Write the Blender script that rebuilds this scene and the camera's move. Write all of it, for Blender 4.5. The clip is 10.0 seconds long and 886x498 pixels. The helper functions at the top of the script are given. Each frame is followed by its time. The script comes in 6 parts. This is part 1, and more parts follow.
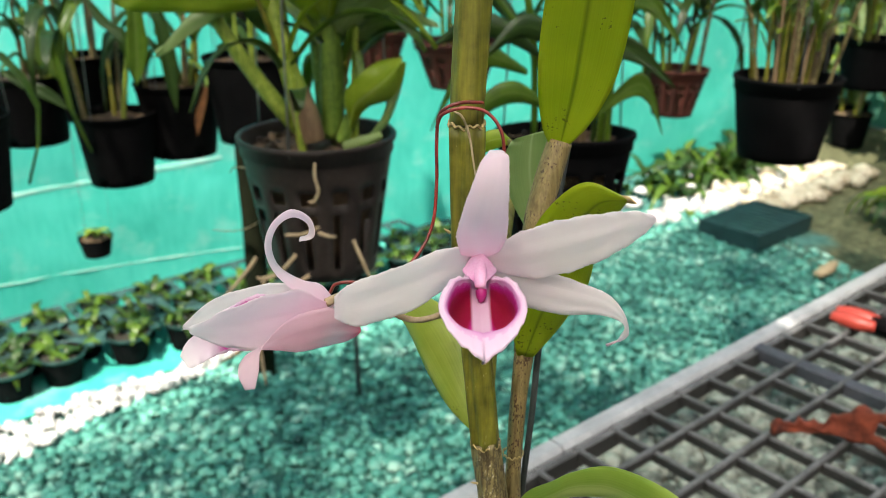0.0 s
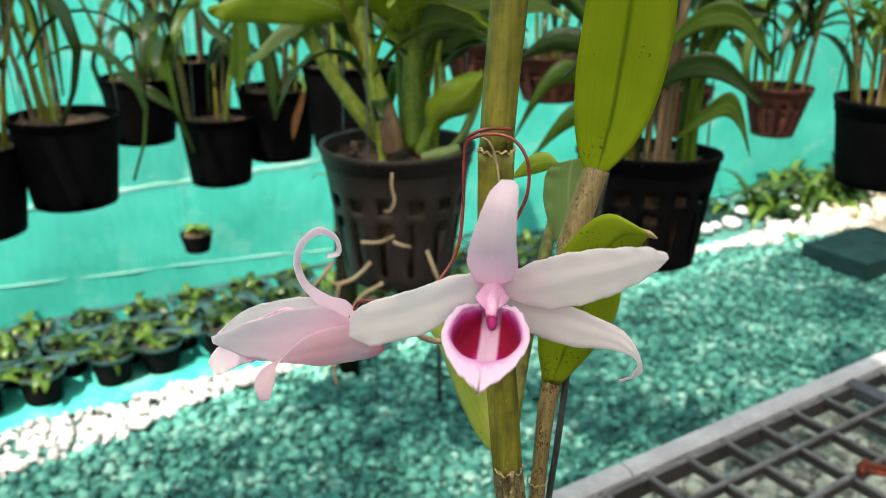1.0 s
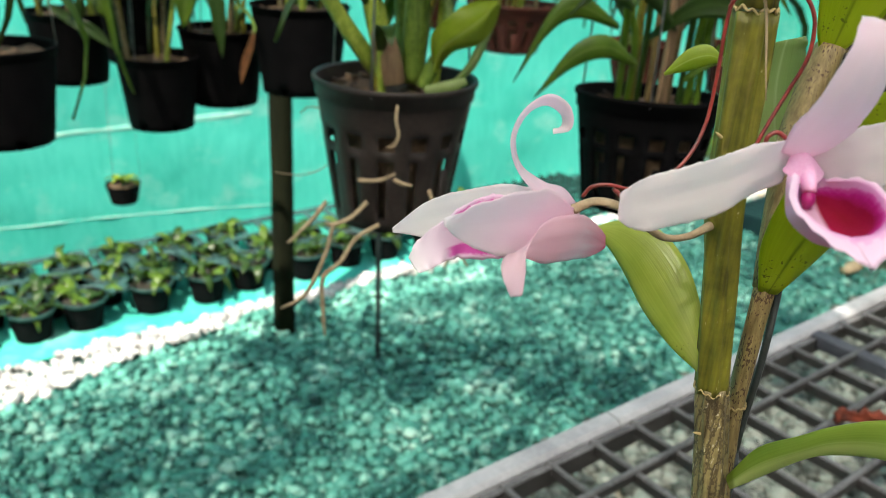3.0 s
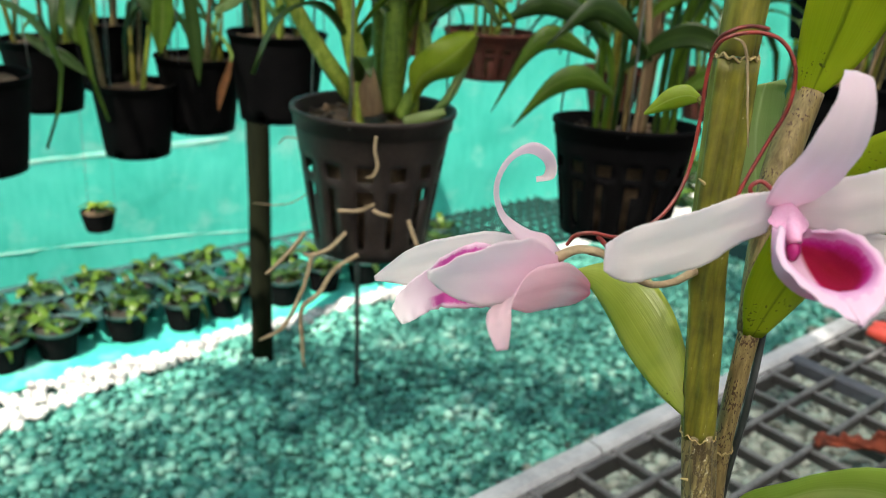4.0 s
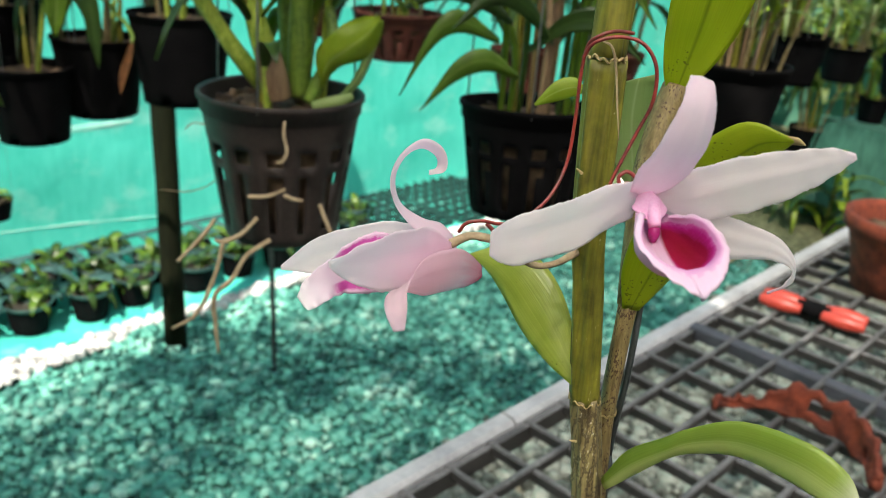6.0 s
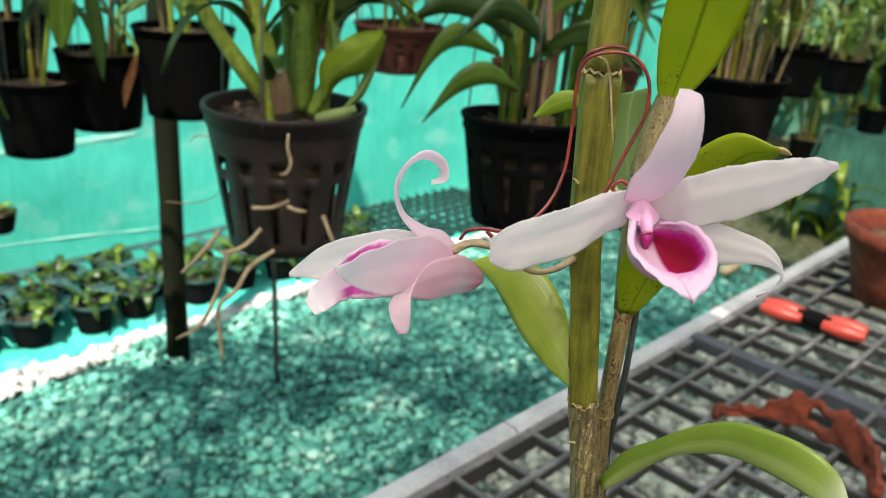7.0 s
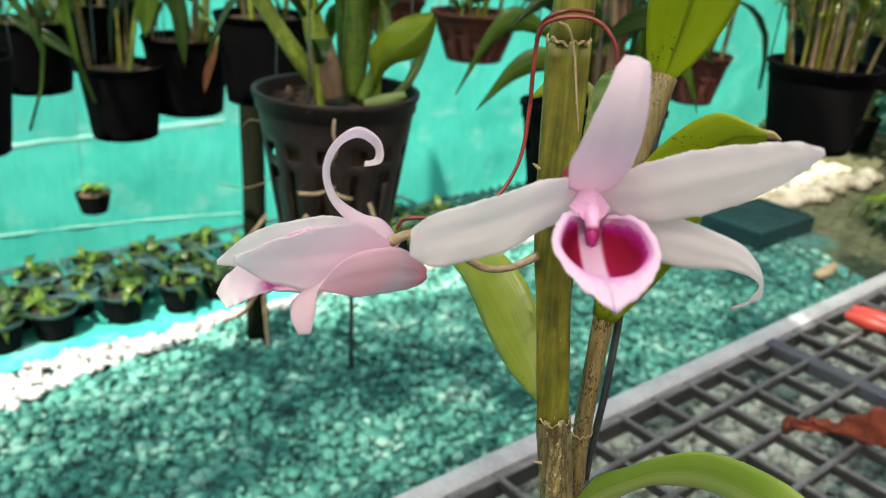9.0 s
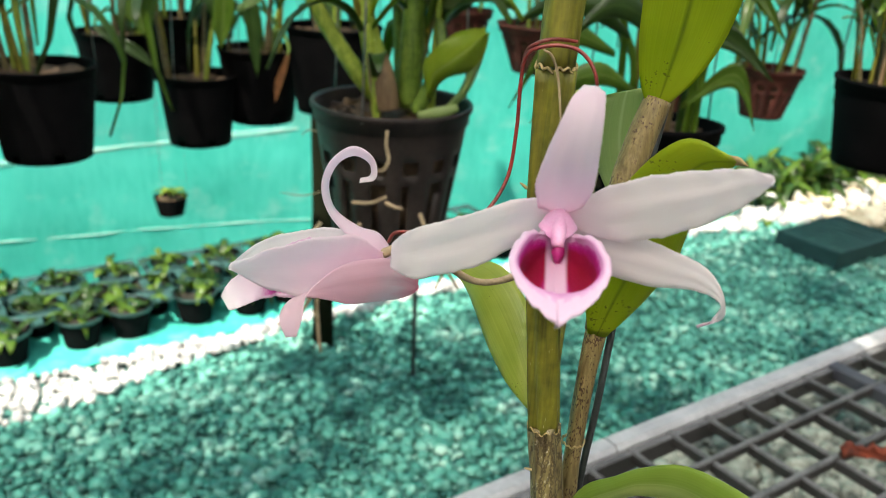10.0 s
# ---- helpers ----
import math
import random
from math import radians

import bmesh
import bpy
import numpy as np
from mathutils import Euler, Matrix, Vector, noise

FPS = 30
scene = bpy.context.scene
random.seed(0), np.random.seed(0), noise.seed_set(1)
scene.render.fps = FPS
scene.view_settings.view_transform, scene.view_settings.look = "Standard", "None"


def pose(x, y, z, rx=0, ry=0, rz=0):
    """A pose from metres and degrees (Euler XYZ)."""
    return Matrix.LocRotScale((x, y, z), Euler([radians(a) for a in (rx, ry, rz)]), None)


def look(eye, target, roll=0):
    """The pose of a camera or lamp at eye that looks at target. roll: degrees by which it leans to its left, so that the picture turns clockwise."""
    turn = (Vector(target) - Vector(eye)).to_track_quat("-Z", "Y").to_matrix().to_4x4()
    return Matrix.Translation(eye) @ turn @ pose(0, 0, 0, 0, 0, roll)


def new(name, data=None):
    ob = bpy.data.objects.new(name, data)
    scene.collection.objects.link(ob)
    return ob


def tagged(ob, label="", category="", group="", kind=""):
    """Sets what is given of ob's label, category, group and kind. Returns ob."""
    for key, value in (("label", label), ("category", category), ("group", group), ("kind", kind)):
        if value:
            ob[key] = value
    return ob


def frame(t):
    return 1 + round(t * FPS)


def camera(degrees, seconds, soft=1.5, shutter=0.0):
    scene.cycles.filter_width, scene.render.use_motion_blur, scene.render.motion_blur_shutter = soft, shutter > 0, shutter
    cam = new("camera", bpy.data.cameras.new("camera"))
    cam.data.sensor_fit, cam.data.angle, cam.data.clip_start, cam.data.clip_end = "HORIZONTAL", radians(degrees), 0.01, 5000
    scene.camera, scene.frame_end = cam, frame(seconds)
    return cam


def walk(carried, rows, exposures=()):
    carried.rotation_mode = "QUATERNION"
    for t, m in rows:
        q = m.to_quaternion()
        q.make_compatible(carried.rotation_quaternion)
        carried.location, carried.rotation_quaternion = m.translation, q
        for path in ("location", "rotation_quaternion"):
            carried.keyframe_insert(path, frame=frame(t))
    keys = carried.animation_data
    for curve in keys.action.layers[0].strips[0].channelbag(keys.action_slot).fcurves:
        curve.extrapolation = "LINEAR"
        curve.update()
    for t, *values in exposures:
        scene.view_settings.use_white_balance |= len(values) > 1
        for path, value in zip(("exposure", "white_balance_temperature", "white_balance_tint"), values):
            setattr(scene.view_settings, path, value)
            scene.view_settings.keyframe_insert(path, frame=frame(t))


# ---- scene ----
cam = camera(57.5, 10.0, soft=0.6)
PATH = [
    (0, (0.01081, 0.02308, 1.38978), (0.0029, 1.8877, 0.6664), 0.15),
    (0.5, (0.02027, 0.02505, 1.39109), (-0.1030, 1.8877, 0.6732), 0.16),
    (1, (0.02682, 0.02427, 1.39348), (-0.2100, 1.8812, 0.6893), 0.46),
    (1.5, (0.02985, 0.00505, 1.38405), (-0.1612, 1.8627, 0.6680), 0.76),
    (2, (0.00959, -0.00464, 1.38274), (-0.1235, 1.8451, 0.6339), 1.26),
    (2.2, (-0.00304, -0.00587, 1.38289), (-0.1003, 1.8421, 0.6241), 1.70),
    (3.3, (-0.04440, 0.05237, 1.35978), (-0.0728, 1.8907, 0.5725), 3.83),
    (3.5, (-0.04312, 0.05202, 1.36409), (-0.0818, 1.9006, 0.6018), 3.57),
    (4, (-0.04184, 0.04586, 1.36779), (-0.0258, 1.9087, 0.6400), 3.76),
    (4.5, (-0.04383, 0.04778, 1.37015), (0.0674, 1.8859, 0.5898), 4.78),
    (5, (-0.04355, 0.04566, 1.37428), (0.1540, 1.8760, 0.5926), 5.02),
    (6.5, (-0.03760, 0.02967, 1.37480), (0.1876, 1.8717, 0.6291), 4.57),
    (7.5, (-0.04187, 0.02727, 1.37738), (0.1681, 1.8768, 0.6458), 4.14),
    (8, (-0.03344, 0.03637, 1.36655), (0.1556, 1.8775, 0.6085), 4.03),
    (8.5, (-0.02032, 0.04421, 1.36614), (0.0778, 1.8840, 0.5880), 3.59),
    (9, (-0.00725, 0.04624, 1.37042), (-0.0012, 1.8927, 0.6020), 3.81),
    (9.5, (0.00318, 0.04178, 1.37305), (-0.0775, 1.8886, 0.6097), 3.55),
    (10, (0.00964, 0.03837, 1.37587), (-0.1575, 1.8823, 0.6196), 3.31),
]
walk(cam, [(t, look(e, g, r)) for t, e, g, r in PATH], exposures=[(0.0, 1.27, 6850, 8.5)])
cam.data.dof.use_dof = True
cam.data.dof.focus_distance = 0.19
cam.data.dof.aperture_fstop = 25.0

# ---- light ----
SUN_DIR = Vector((-0.20, -0.52, 1.0)).normalized()
world = bpy.data.worlds.new("sky")
scene.world = world
world.use_nodes = True
wn = world.node_tree
sky = wn.nodes.new("ShaderNodeTexSky")
sky.sky_type = "NISHITA"
sky.sun_disc = False
sky.sun_elevation = math.asin(SUN_DIR.z)
sky.sun_rotation = math.atan2(SUN_DIR.x, SUN_DIR.y)
wn.nodes["Background"].inputs["Strength"].default_value = 0.13
wn.links.new(sky.outputs[0], wn.nodes["Background"].inputs["Color"])
sun = new("sun", bpy.data.lights.new("sun", "SUN"))
sun.data.energy = 4.5
sun.data.angle = radians(0.6)
sun.data.color = (1.0, 0.95, 0.85)
sun.matrix_world = look(SUN_DIR * 10, (0, 0, 0))

# ---- the nursery's own axes: along the bench, across it ----
ANG = 0.69
U = Vector((math.cos(ANG), math.sin(ANG), 0))
V = Vector((-math.sin(ANG), math.cos(ANG), 0))


def at(u, v, z=0.0):
    return U * u + V * v + Vector((0, 0, z))


def P(x, y, z):
    """Plant coordinates, counted from 0.12 m above the ground."""
    return Vector((x, y, z + 0.12))


# ---- materials ----
def ramp(nt, src, stops):
    r = nt.nodes.new("ShaderNodeValToRGB")
    els = r.color_ramp.elements
    while len(els) < len(stops):
        els.new(0.5)
    for e, (pos, col) in zip(els, stops):
        e.position, e.color = pos, (*col, 1)
    nt.links.new(src, r.inputs[0])
    return r.outputs[0]


def coords(nt, kind="Object", scale=(1, 1, 1)):
    tc = nt.nodes.new("ShaderNodeTexCoord")
    mp = nt.nodes.new("ShaderNodeMapping")
    mp.inputs["Scale"].default_value = scale
    nt.links.new(tc.outputs[kind], mp.inputs[0])
    return mp.outputs[0]


def noise_tex(nt, vec, scale, detail=4.0, rough=0.55):
    n = nt.nodes.new("ShaderNodeTexNoise")
    n.inputs["Scale"].default_value = scale
    n.inputs["Detail"].default_value = detail
    n.inputs["Roughness"].default_value = rough
    nt.links.new(vec, n.inputs["Vector"])
    return n.outputs["Fac"]


def mixc(nt, fac, a, b, mode="MIX"):
    m = nt.nodes.new("ShaderNodeMix")
    m.data_type, m.blend_type = "RGBA", mode
    for sock, val in ((m.inputs[0], fac), (m.inputs[6], a), (m.inputs[7], b)):
        if isinstance(val, (int, float)):
            sock.default_value = val
        elif isinstance(val, tuple):
            sock.default_value = (*val, 1)
        else:
            nt.links.new(val, sock)
    return m.outputs[2]


def math_node(nt, op, a, b=0.0, c=0.0):
    m = nt.nodes.new("ShaderNodeMath")
    m.operation = op
    for sock, val in zip(m.inputs, (a, b, c)):
        if isinstance(val, (int, float)):
            sock.default_value = val
        else:
            nt.links.new(val, sock)
    return m.outputs[0]


def material(name):
    m = bpy.data.materials.new(name)
    m.use_nodes = True
    nt = m.node_tree
    return m, nt, nt.nodes["Principled BSDF"]


def bump(nt, bsdf, height, strength, distance):
    b = nt.nodes.new("ShaderNodeBump")
    b.inputs["Strength"].default_value = strength
    b.inputs["Distance"].default_value = distance
    nt.links.new(height, b.inputs["Height"])
    nt.links.new(b.outputs[0], bsdf.inputs["Normal"])


def see_through(nt, bsdf, color, amount):
    """Lets light from behind glow through a thin leaf or petal."""
    out = nt.nodes["Material Output"]
    tr = nt.nodes.new("ShaderNodeBsdfTranslucent")
    mx = nt.nodes.new("ShaderNodeMixShader")
    mx.inputs[0].default_value = amount
    if isinstance(color, tuple):
        tr.inputs[0].default_value = (*color, 1)
    else:
        nt.links.new(color, tr.inputs[0])
    nt.links.new(bsdf.outputs[0], mx.inputs[1])
    nt.links.new(tr.outputs[0], mx.inputs[2])
    nt.links.new(mx.outputs[0], out.inputs[0])


def varied(name, dark, light, scale, rough=0.6, grain=0.3, grain_scale=None, depth=0.002, metal=0.0, stretch=(1, 1, 1), spec=0.5, per=None):
    """Two-scale colour variation with a fine relief."""
    m, nt, b = material(name)
    vec = coords(nt, "Object", stretch)
    n1 = noise_tex(nt, vec, scale)
    n2 = noise_tex(nt, vec, grain_scale or scale * 7, 3.0)
    f = math_node(nt, "MULTIPLY_ADD", n2, 0.35, math_node(nt, "MULTIPLY", n1, 0.75))
    if per:
        info = nt.nodes.new("ShaderNodeObjectInfo" if per == "object" else "ShaderNodeNewGeometry")
        f = math_node(nt, "MULTIPLY_ADD", info.outputs["Random" if per == "object" else "Random Per Island"], 0.45, math_node(nt, "SUBTRACT", f, 0.2))
    col = ramp(nt, f, [(0.32, dark), (0.72, light)])
    nt.links.new(col, b.inputs["Base Color"])
    b.inputs["Roughness"].default_value = rough
    b.inputs["Metallic"].default_value = metal
    b.inputs["Specular IOR Level"].default_value = spec
    if grain:
        bump(nt, b, n2, grain, depth)
    return m


def leaf_material(name, dark, light, glow, amount=0.45, streak=90.0, rough=0.38, spots=0.0, rib=None, half=None, tip=None):
    """A leaf: lengthwise veins by its own length and width, mottling, small dark spots."""
    m, nt, b = material(name)
    uv = coords(nt, "UV", (1, 1, 1))
    obj = coords(nt, "Object")
    sep = nt.nodes.new("ShaderNodeSeparateXYZ")
    nt.links.new(uv, sep.inputs[0])
    vein = noise_tex(nt, coords(nt, "UV", (streak, 1.5, 1)), 1.0, 2.0)
    blot = noise_tex(nt, obj, 70.0, 3.0)
    f = math_node(nt, "MULTIPLY_ADD", vein, 0.45, math_node(nt, "MULTIPLY", blot, 0.6))
    col = ramp(nt, f, [(0.3, dark), (0.75, light)])
    mid = math_node(nt, "ABSOLUTE", math_node(nt, "SUBTRACT", sep.outputs[0], 0.5))
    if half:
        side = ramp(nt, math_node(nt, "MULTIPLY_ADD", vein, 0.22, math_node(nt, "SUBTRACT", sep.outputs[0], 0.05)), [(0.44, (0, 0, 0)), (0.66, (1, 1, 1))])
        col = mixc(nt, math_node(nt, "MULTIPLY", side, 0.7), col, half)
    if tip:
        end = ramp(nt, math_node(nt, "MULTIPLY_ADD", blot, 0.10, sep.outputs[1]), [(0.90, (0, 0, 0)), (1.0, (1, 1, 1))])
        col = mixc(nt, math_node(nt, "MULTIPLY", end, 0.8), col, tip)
    if rib:
        on = ramp(nt, mid, [(0.0, (1, 1, 1)), (0.045, (0, 0, 0))])
        col = mixc(nt, on, col, rib)
    if spots:
        sp = noise_tex(nt, obj, 1300.0, 1.0)
        wide = noise_tex(nt, obj, 90.0, 2.0)
        mask = ramp(nt, math_node(nt, "MULTIPLY", sp, math_node(nt, "ADD", wide, 0.35)), [(spots, (0, 0, 0)), (spots + 0.035, (1, 1, 1))])
        col = mixc(nt, mask, col, (0.035, 0.025, 0.01))
    nt.links.new(col, b.inputs["Base Color"])
    b.inputs["Roughness"].default_value = rough
    bump(nt, b, vein, 0.25, 0.0006)
    see_through(nt, b, mixc(nt, 0.75, col, glow), amount)
    return m


def petal_material(name, pale, flush, tip, amount=0.70, veins=40.0, reach=0.35):
    """A petal: flushed at base and tip, with faint lengthwise veins."""
    m, nt, b = material(name)
    uv = coords(nt, "UV")
    sep = nt.nodes.new("ShaderNodeSeparateXYZ")
    nt.links.new(uv, sep.inputs[0])
    vein = noise_tex(nt, coords(nt, "UV", (veins, 2.0, 1)), 1.0, 2.0)
    blot = noise_tex(nt, coords(nt, "UV", (3, 3, 1)), 1.0, 3.0)
    s = math_node(nt, "ADD", sep.outputs[1], math_node(nt, "MULTIPLY", math_node(nt, "SUBTRACT", blot, 0.5), 0.25))
    col = ramp(nt, s, [(0.0, flush), (reach, pale), (0.8, pale), (1.0, tip)])
    col = mixc(nt, math_node(nt, "MULTIPLY", vein, 0.16 if reach > 0.3 else 0.05), col, flush)
    nt.links.new(col, b.inputs["Base Color"])
    b.inputs["Roughness"].default_value = 0.55
    b.inputs["Specular IOR Level"].default_value = 0.3
    bump(nt, b, math_node(nt, "MULTIPLY_ADD", blot, 0.8, vein), 0.2, 0.0005)
    see_through(nt, b, col, amount)
    return m


M = {}
M["petal"] = petal_material("petal_white", (0.97, 0.905, 0.915), (0.95, 0.80, 0.86), (0.95, 0.86, 0.90))
M["sepal"] = petal_material("sepal_pink", (0.96, 0.83, 0.90), (0.95, 0.73, 0.83), (0.97, 0.91, 0.93))
M["petal_pink"] = petal_material("petal_blush", (0.97, 0.85, 0.89), (0.94, 0.73, 0.82), (0.97, 0.90, 0.92))
M["sepal_pale"] = petal_material("sepal_blush", (0.97, 0.90, 0.92), (0.94, 0.79, 0.85), (0.93, 0.68, 0.79))
M["chin"] = petal_material("sepal_chin", (0.93, 0.75, 0.81), (0.80, 0.16, 0.28), (0.92, 0.74, 0.83), reach=0.29)
M["column"] = varied("column_pink", (0.74, 0.30, 0.56), (0.86, 0.55, 0.74), 300, 0.5, 0.1, depth=0.0002)
M["anther"] = varied("anther_magenta", (0.34, 0.010, 0.13), (0.48, 0.03, 0.24), 500, 0.45, 0.1, depth=0.0002)


def lip_material():
    """The lip: pale margin, magenta ring, maroon eyes in both walls, pale strip along the floor."""
    m, nt, b = material("lip_marked")
    uv = coords(nt, "UV")
    sep = nt.nodes.new("ShaderNodeSeparateXYZ")
    nt.links.new(uv, sep.inputs[0])
    wob = noise_tex(nt, coords(nt, "UV", (14, 14, 1)), 1.0, 3.0)
    fine = noise_tex(nt, coords(nt, "UV", (120, 10, 1)), 1.0, 2.0)
    a = math_node(nt, "ABSOLUTE", math_node(nt, "MULTIPLY_ADD", sep.outputs[0], 2.0, -1.0))
    da = math_node(nt, "ABSOLUTE", math_node(nt, "DIVIDE", math_node(nt, "SUBTRACT", a, 0.52), 0.42))
    ds = math_node(nt, "ABSOLUTE", math_node(nt, "DIVIDE", math_node(nt, "SUBTRACT", sep.outputs[1], 0.31), 0.29))
    d = math_node(nt, "POWER", math_node(nt, "ADD", math_node(nt, "POWER", da, 2.6), math_node(nt, "POWER", ds, 2.6)), 0.385)
    d = math_node(nt, "ADD", d, math_node(nt, "MULTIPLY", math_node(nt, "SUBTRACT", wob, 0.5), 0.18))
    d = math_node(nt, "ADD", d, math_node(nt, "MULTIPLY", math_node(nt, "SUBTRACT", fine, 0.5), 0.16))
    rim = ramp(nt, sep.outputs[1], [(0.0, (0.80, 0.48, 0.68)), (0.3, (0.84, 0.62, 0.78)), (0.60, (0.78, 0.36, 0.66)), (0.76, (0.82, 0.52, 0.74)), (1.0, (0.88, 0.70, 0.83))])
    rim = mixc(nt, ramp(nt, a, [(0.70, (0, 0, 0)), (0.95, (1, 1, 1))]), rim, (0.86, 0.55, 0.76))
    eye = ramp(nt, d, [(0.0, (0.27, 0.004, 0.022)), (0.60, (0.34, 0.006, 0.05)), (0.80, (0.58, 0.018, 0.27)), (1.0, (0.78, 0.20, 0.60))])
    on = ramp(nt, d, [(0.92, (1, 1, 1)), (1.22, (0, 0, 0))])
    # the pale keel along the middle of the floor
    loc = nt.nodes.new("ShaderNodeSeparateXYZ")
    nt.links.new(coords(nt, "Object"), loc.inputs[0])
    off = math_node(nt, "ABSOLUTE", math_node(nt, "MULTIPLY_ADD", loc.outputs[0], 1000.0, 9.2))
    keel = ramp(nt, math_node(nt, "MULTIPLY_ADD", fine, 0.05, math_node(nt, "MULTIPLY", off, 0.25)), [(0.40, (0, 0, 0)), (0.56, (1, 1, 1))])
    col = mixc(nt, math_node(nt, "MULTIPLY", on, keel), rim, eye)
    nt.links.new(col, b.inputs["Base Color"])
    b.inputs["Roughness"].default_value = 0.6
    b.inputs["Specular IOR Level"].default_value = 0.25
    bump(nt, b, noise_tex(nt, coords(nt, "UV", (60, 60, 1)), 1.0, 2.0), 0.25, 0.0004)
    see_through(nt, b, col, 0.35)
    return m


def side_lip_material():
    """The lip seen from outside: lilac, with stippled magenta streaks along both edges."""
    m, nt, b = material("lip_streaked")
    sep = nt.nodes.new("ShaderNodeSeparateXYZ")
    nt.links.new(coords(nt, "UV"), sep.inputs[0])
    dots = noise_tex(nt, coords(nt, "UV", (70, 70, 1)), 1.0, 2.0)
    a = math_node(nt, "ABSOLUTE", math_node(nt, "MULTIPLY_ADD", sep.outputs[0], 2.0, -1.0))
    band = math_node(nt, "ABSOLUTE", math_node(nt, "DIVIDE", math_node(nt, "SUBTRACT", a, 0.66), 0.24))
    run = math_node(nt, "ABSOLUTE", math_node(nt, "DIVIDE", math_node(nt, "SUBTRACT", sep.outputs[1], 0.36), 0.22))
    d = math_node(nt, "ADD", math_node(nt, "MAXIMUM", band, run), math_node(nt, "MULTIPLY", math_node(nt, "SUBTRACT", dots, 0.5), 0.9))
    pale = ramp(nt, sep.outputs[1], [(0.0, (0.80, 0.45, 0.66)), (0.5, (0.86, 0.66, 0.80)), (0.8, (0.88, 0.78, 0.85)), (1.0, (0.90, 0.85, 0.87))])
    on = ramp(nt, d, [(0.6, (1, 1, 1)), (1.0, (0, 0, 0))])
    col = mixc(nt, on, pale, (0.68, 0.10, 0.46))
    nt.links.new(col, b.inputs["Base Color"])
    b.inputs["Roughness"].default_value = 0.6
    see_through(nt, b, col, 0.35)
    return m


M["side_lip"] = side_lip_material()


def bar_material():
    """Dark recycled plastic; light on the upper faces is painted in as dusty grey."""
    m, nt, b = material("bench_plastic_lit_top")
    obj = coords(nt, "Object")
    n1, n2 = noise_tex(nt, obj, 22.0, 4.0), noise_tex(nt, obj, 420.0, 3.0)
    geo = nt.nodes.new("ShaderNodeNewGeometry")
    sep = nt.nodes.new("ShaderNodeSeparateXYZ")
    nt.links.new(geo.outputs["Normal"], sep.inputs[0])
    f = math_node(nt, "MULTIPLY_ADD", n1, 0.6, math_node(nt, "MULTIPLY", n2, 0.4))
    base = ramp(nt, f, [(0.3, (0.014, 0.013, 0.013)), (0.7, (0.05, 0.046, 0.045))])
    grey_tone = ramp(nt, f, [(0.32, (0.048, 0.049, 0.051)), (0.5, (0.115, 0.116, 0.118)), (0.72, (0.27, 0.27, 0.27))])
    # faces that point up get the paler grey, as painted top light
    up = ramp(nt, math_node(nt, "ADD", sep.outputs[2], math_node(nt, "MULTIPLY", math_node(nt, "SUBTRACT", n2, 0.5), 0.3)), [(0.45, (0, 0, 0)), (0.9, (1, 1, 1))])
    nt.links.new(mixc(nt, up, base, grey_tone), b.inputs["Base Color"])
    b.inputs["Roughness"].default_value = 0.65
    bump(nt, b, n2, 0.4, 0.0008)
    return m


def cane_material(name, dark, light, scar, scar_amount=0.5, fine=1500.0, cracks=None, ribs=1100.0):
    """A ribbed orchid cane with lengthwise furrows, pale scars and brown flecks."""
    m, nt, b = material(name)
    tall = coords(nt, "Object", (1, 1, 0.06))
    obj = coords(nt, "Object")
    rib = noise_tex(nt, tall, ribs, 3.0)
    blot = noise_tex(nt, obj, 190.0, 4.0)
    fleck = noise_tex(nt, coords(nt, "Object", (1, 1, 0.35)), fine, 2.0)
    f = math_node(nt, "MULTIPLY_ADD", rib, 0.6, math_node(nt, "MULTIPLY", blot, 0.5))
    col = ramp(nt, f, [(0.34, dark), (0.72, light)])
    on = ramp(nt, math_node(nt, "MULTIPLY", fleck, math_node(nt, "ADD", blot, 0.2)), [(scar_amount, (0, 0, 0)), (scar_amount + 0.06, (1, 1, 1))])
    col = mixc(nt, on, col, scar)
    if cracks:
        vo = nt.nodes.new("ShaderNodeTexVoronoi")
        vo.feature = "DISTANCE_TO_EDGE"
        vo.inputs["Scale"].default_value = 640.0
        bent = nt.nodes.new("ShaderNodeVectorMath")
        nt.links.new(coords(nt, "Object", (1, 1, 0.16)), bent.inputs[0])
        shift = nt.nodes.new("ShaderNodeTexNoise")
        shift.inputs["Scale"].default_value = 900.0
        nt.links.new(obj, shift.inputs["Vector"])
        scaled = nt.nodes.new("ShaderNodeVectorMath")
        scaled.operation = "SCALE"
        scaled.inputs["Scale"].default_value = 0.0012
        nt.links.new(shift.outputs["Color"], scaled.inputs[0])
        nt.links.new(scaled.outputs[0], bent.inputs[1])
        nt.links.new(bent.outputs[0], vo.inputs["Vector"])
        gap = ramp(nt, math_node(nt, "ADD", vo.outputs["Distance"], math_node(nt, "MULTIPLY", blot, -0.10)), [(0.0, (1, 1, 1)), (0.05, (0, 0, 0))])
        col = mixc(nt, math_node(nt, "MULTIPLY", gap, 0.6), col, cracks)
        f = math_node(nt, "SUBTRACT", f, math_node(nt, "MULTIPLY", gap, 0.5))
    nt.links.new(col, b.inputs["Base Color"])
    b.inputs["Roughness"].default_value = 0.5
    bump(nt, b, f, 0.6, 0.0010)
    return m


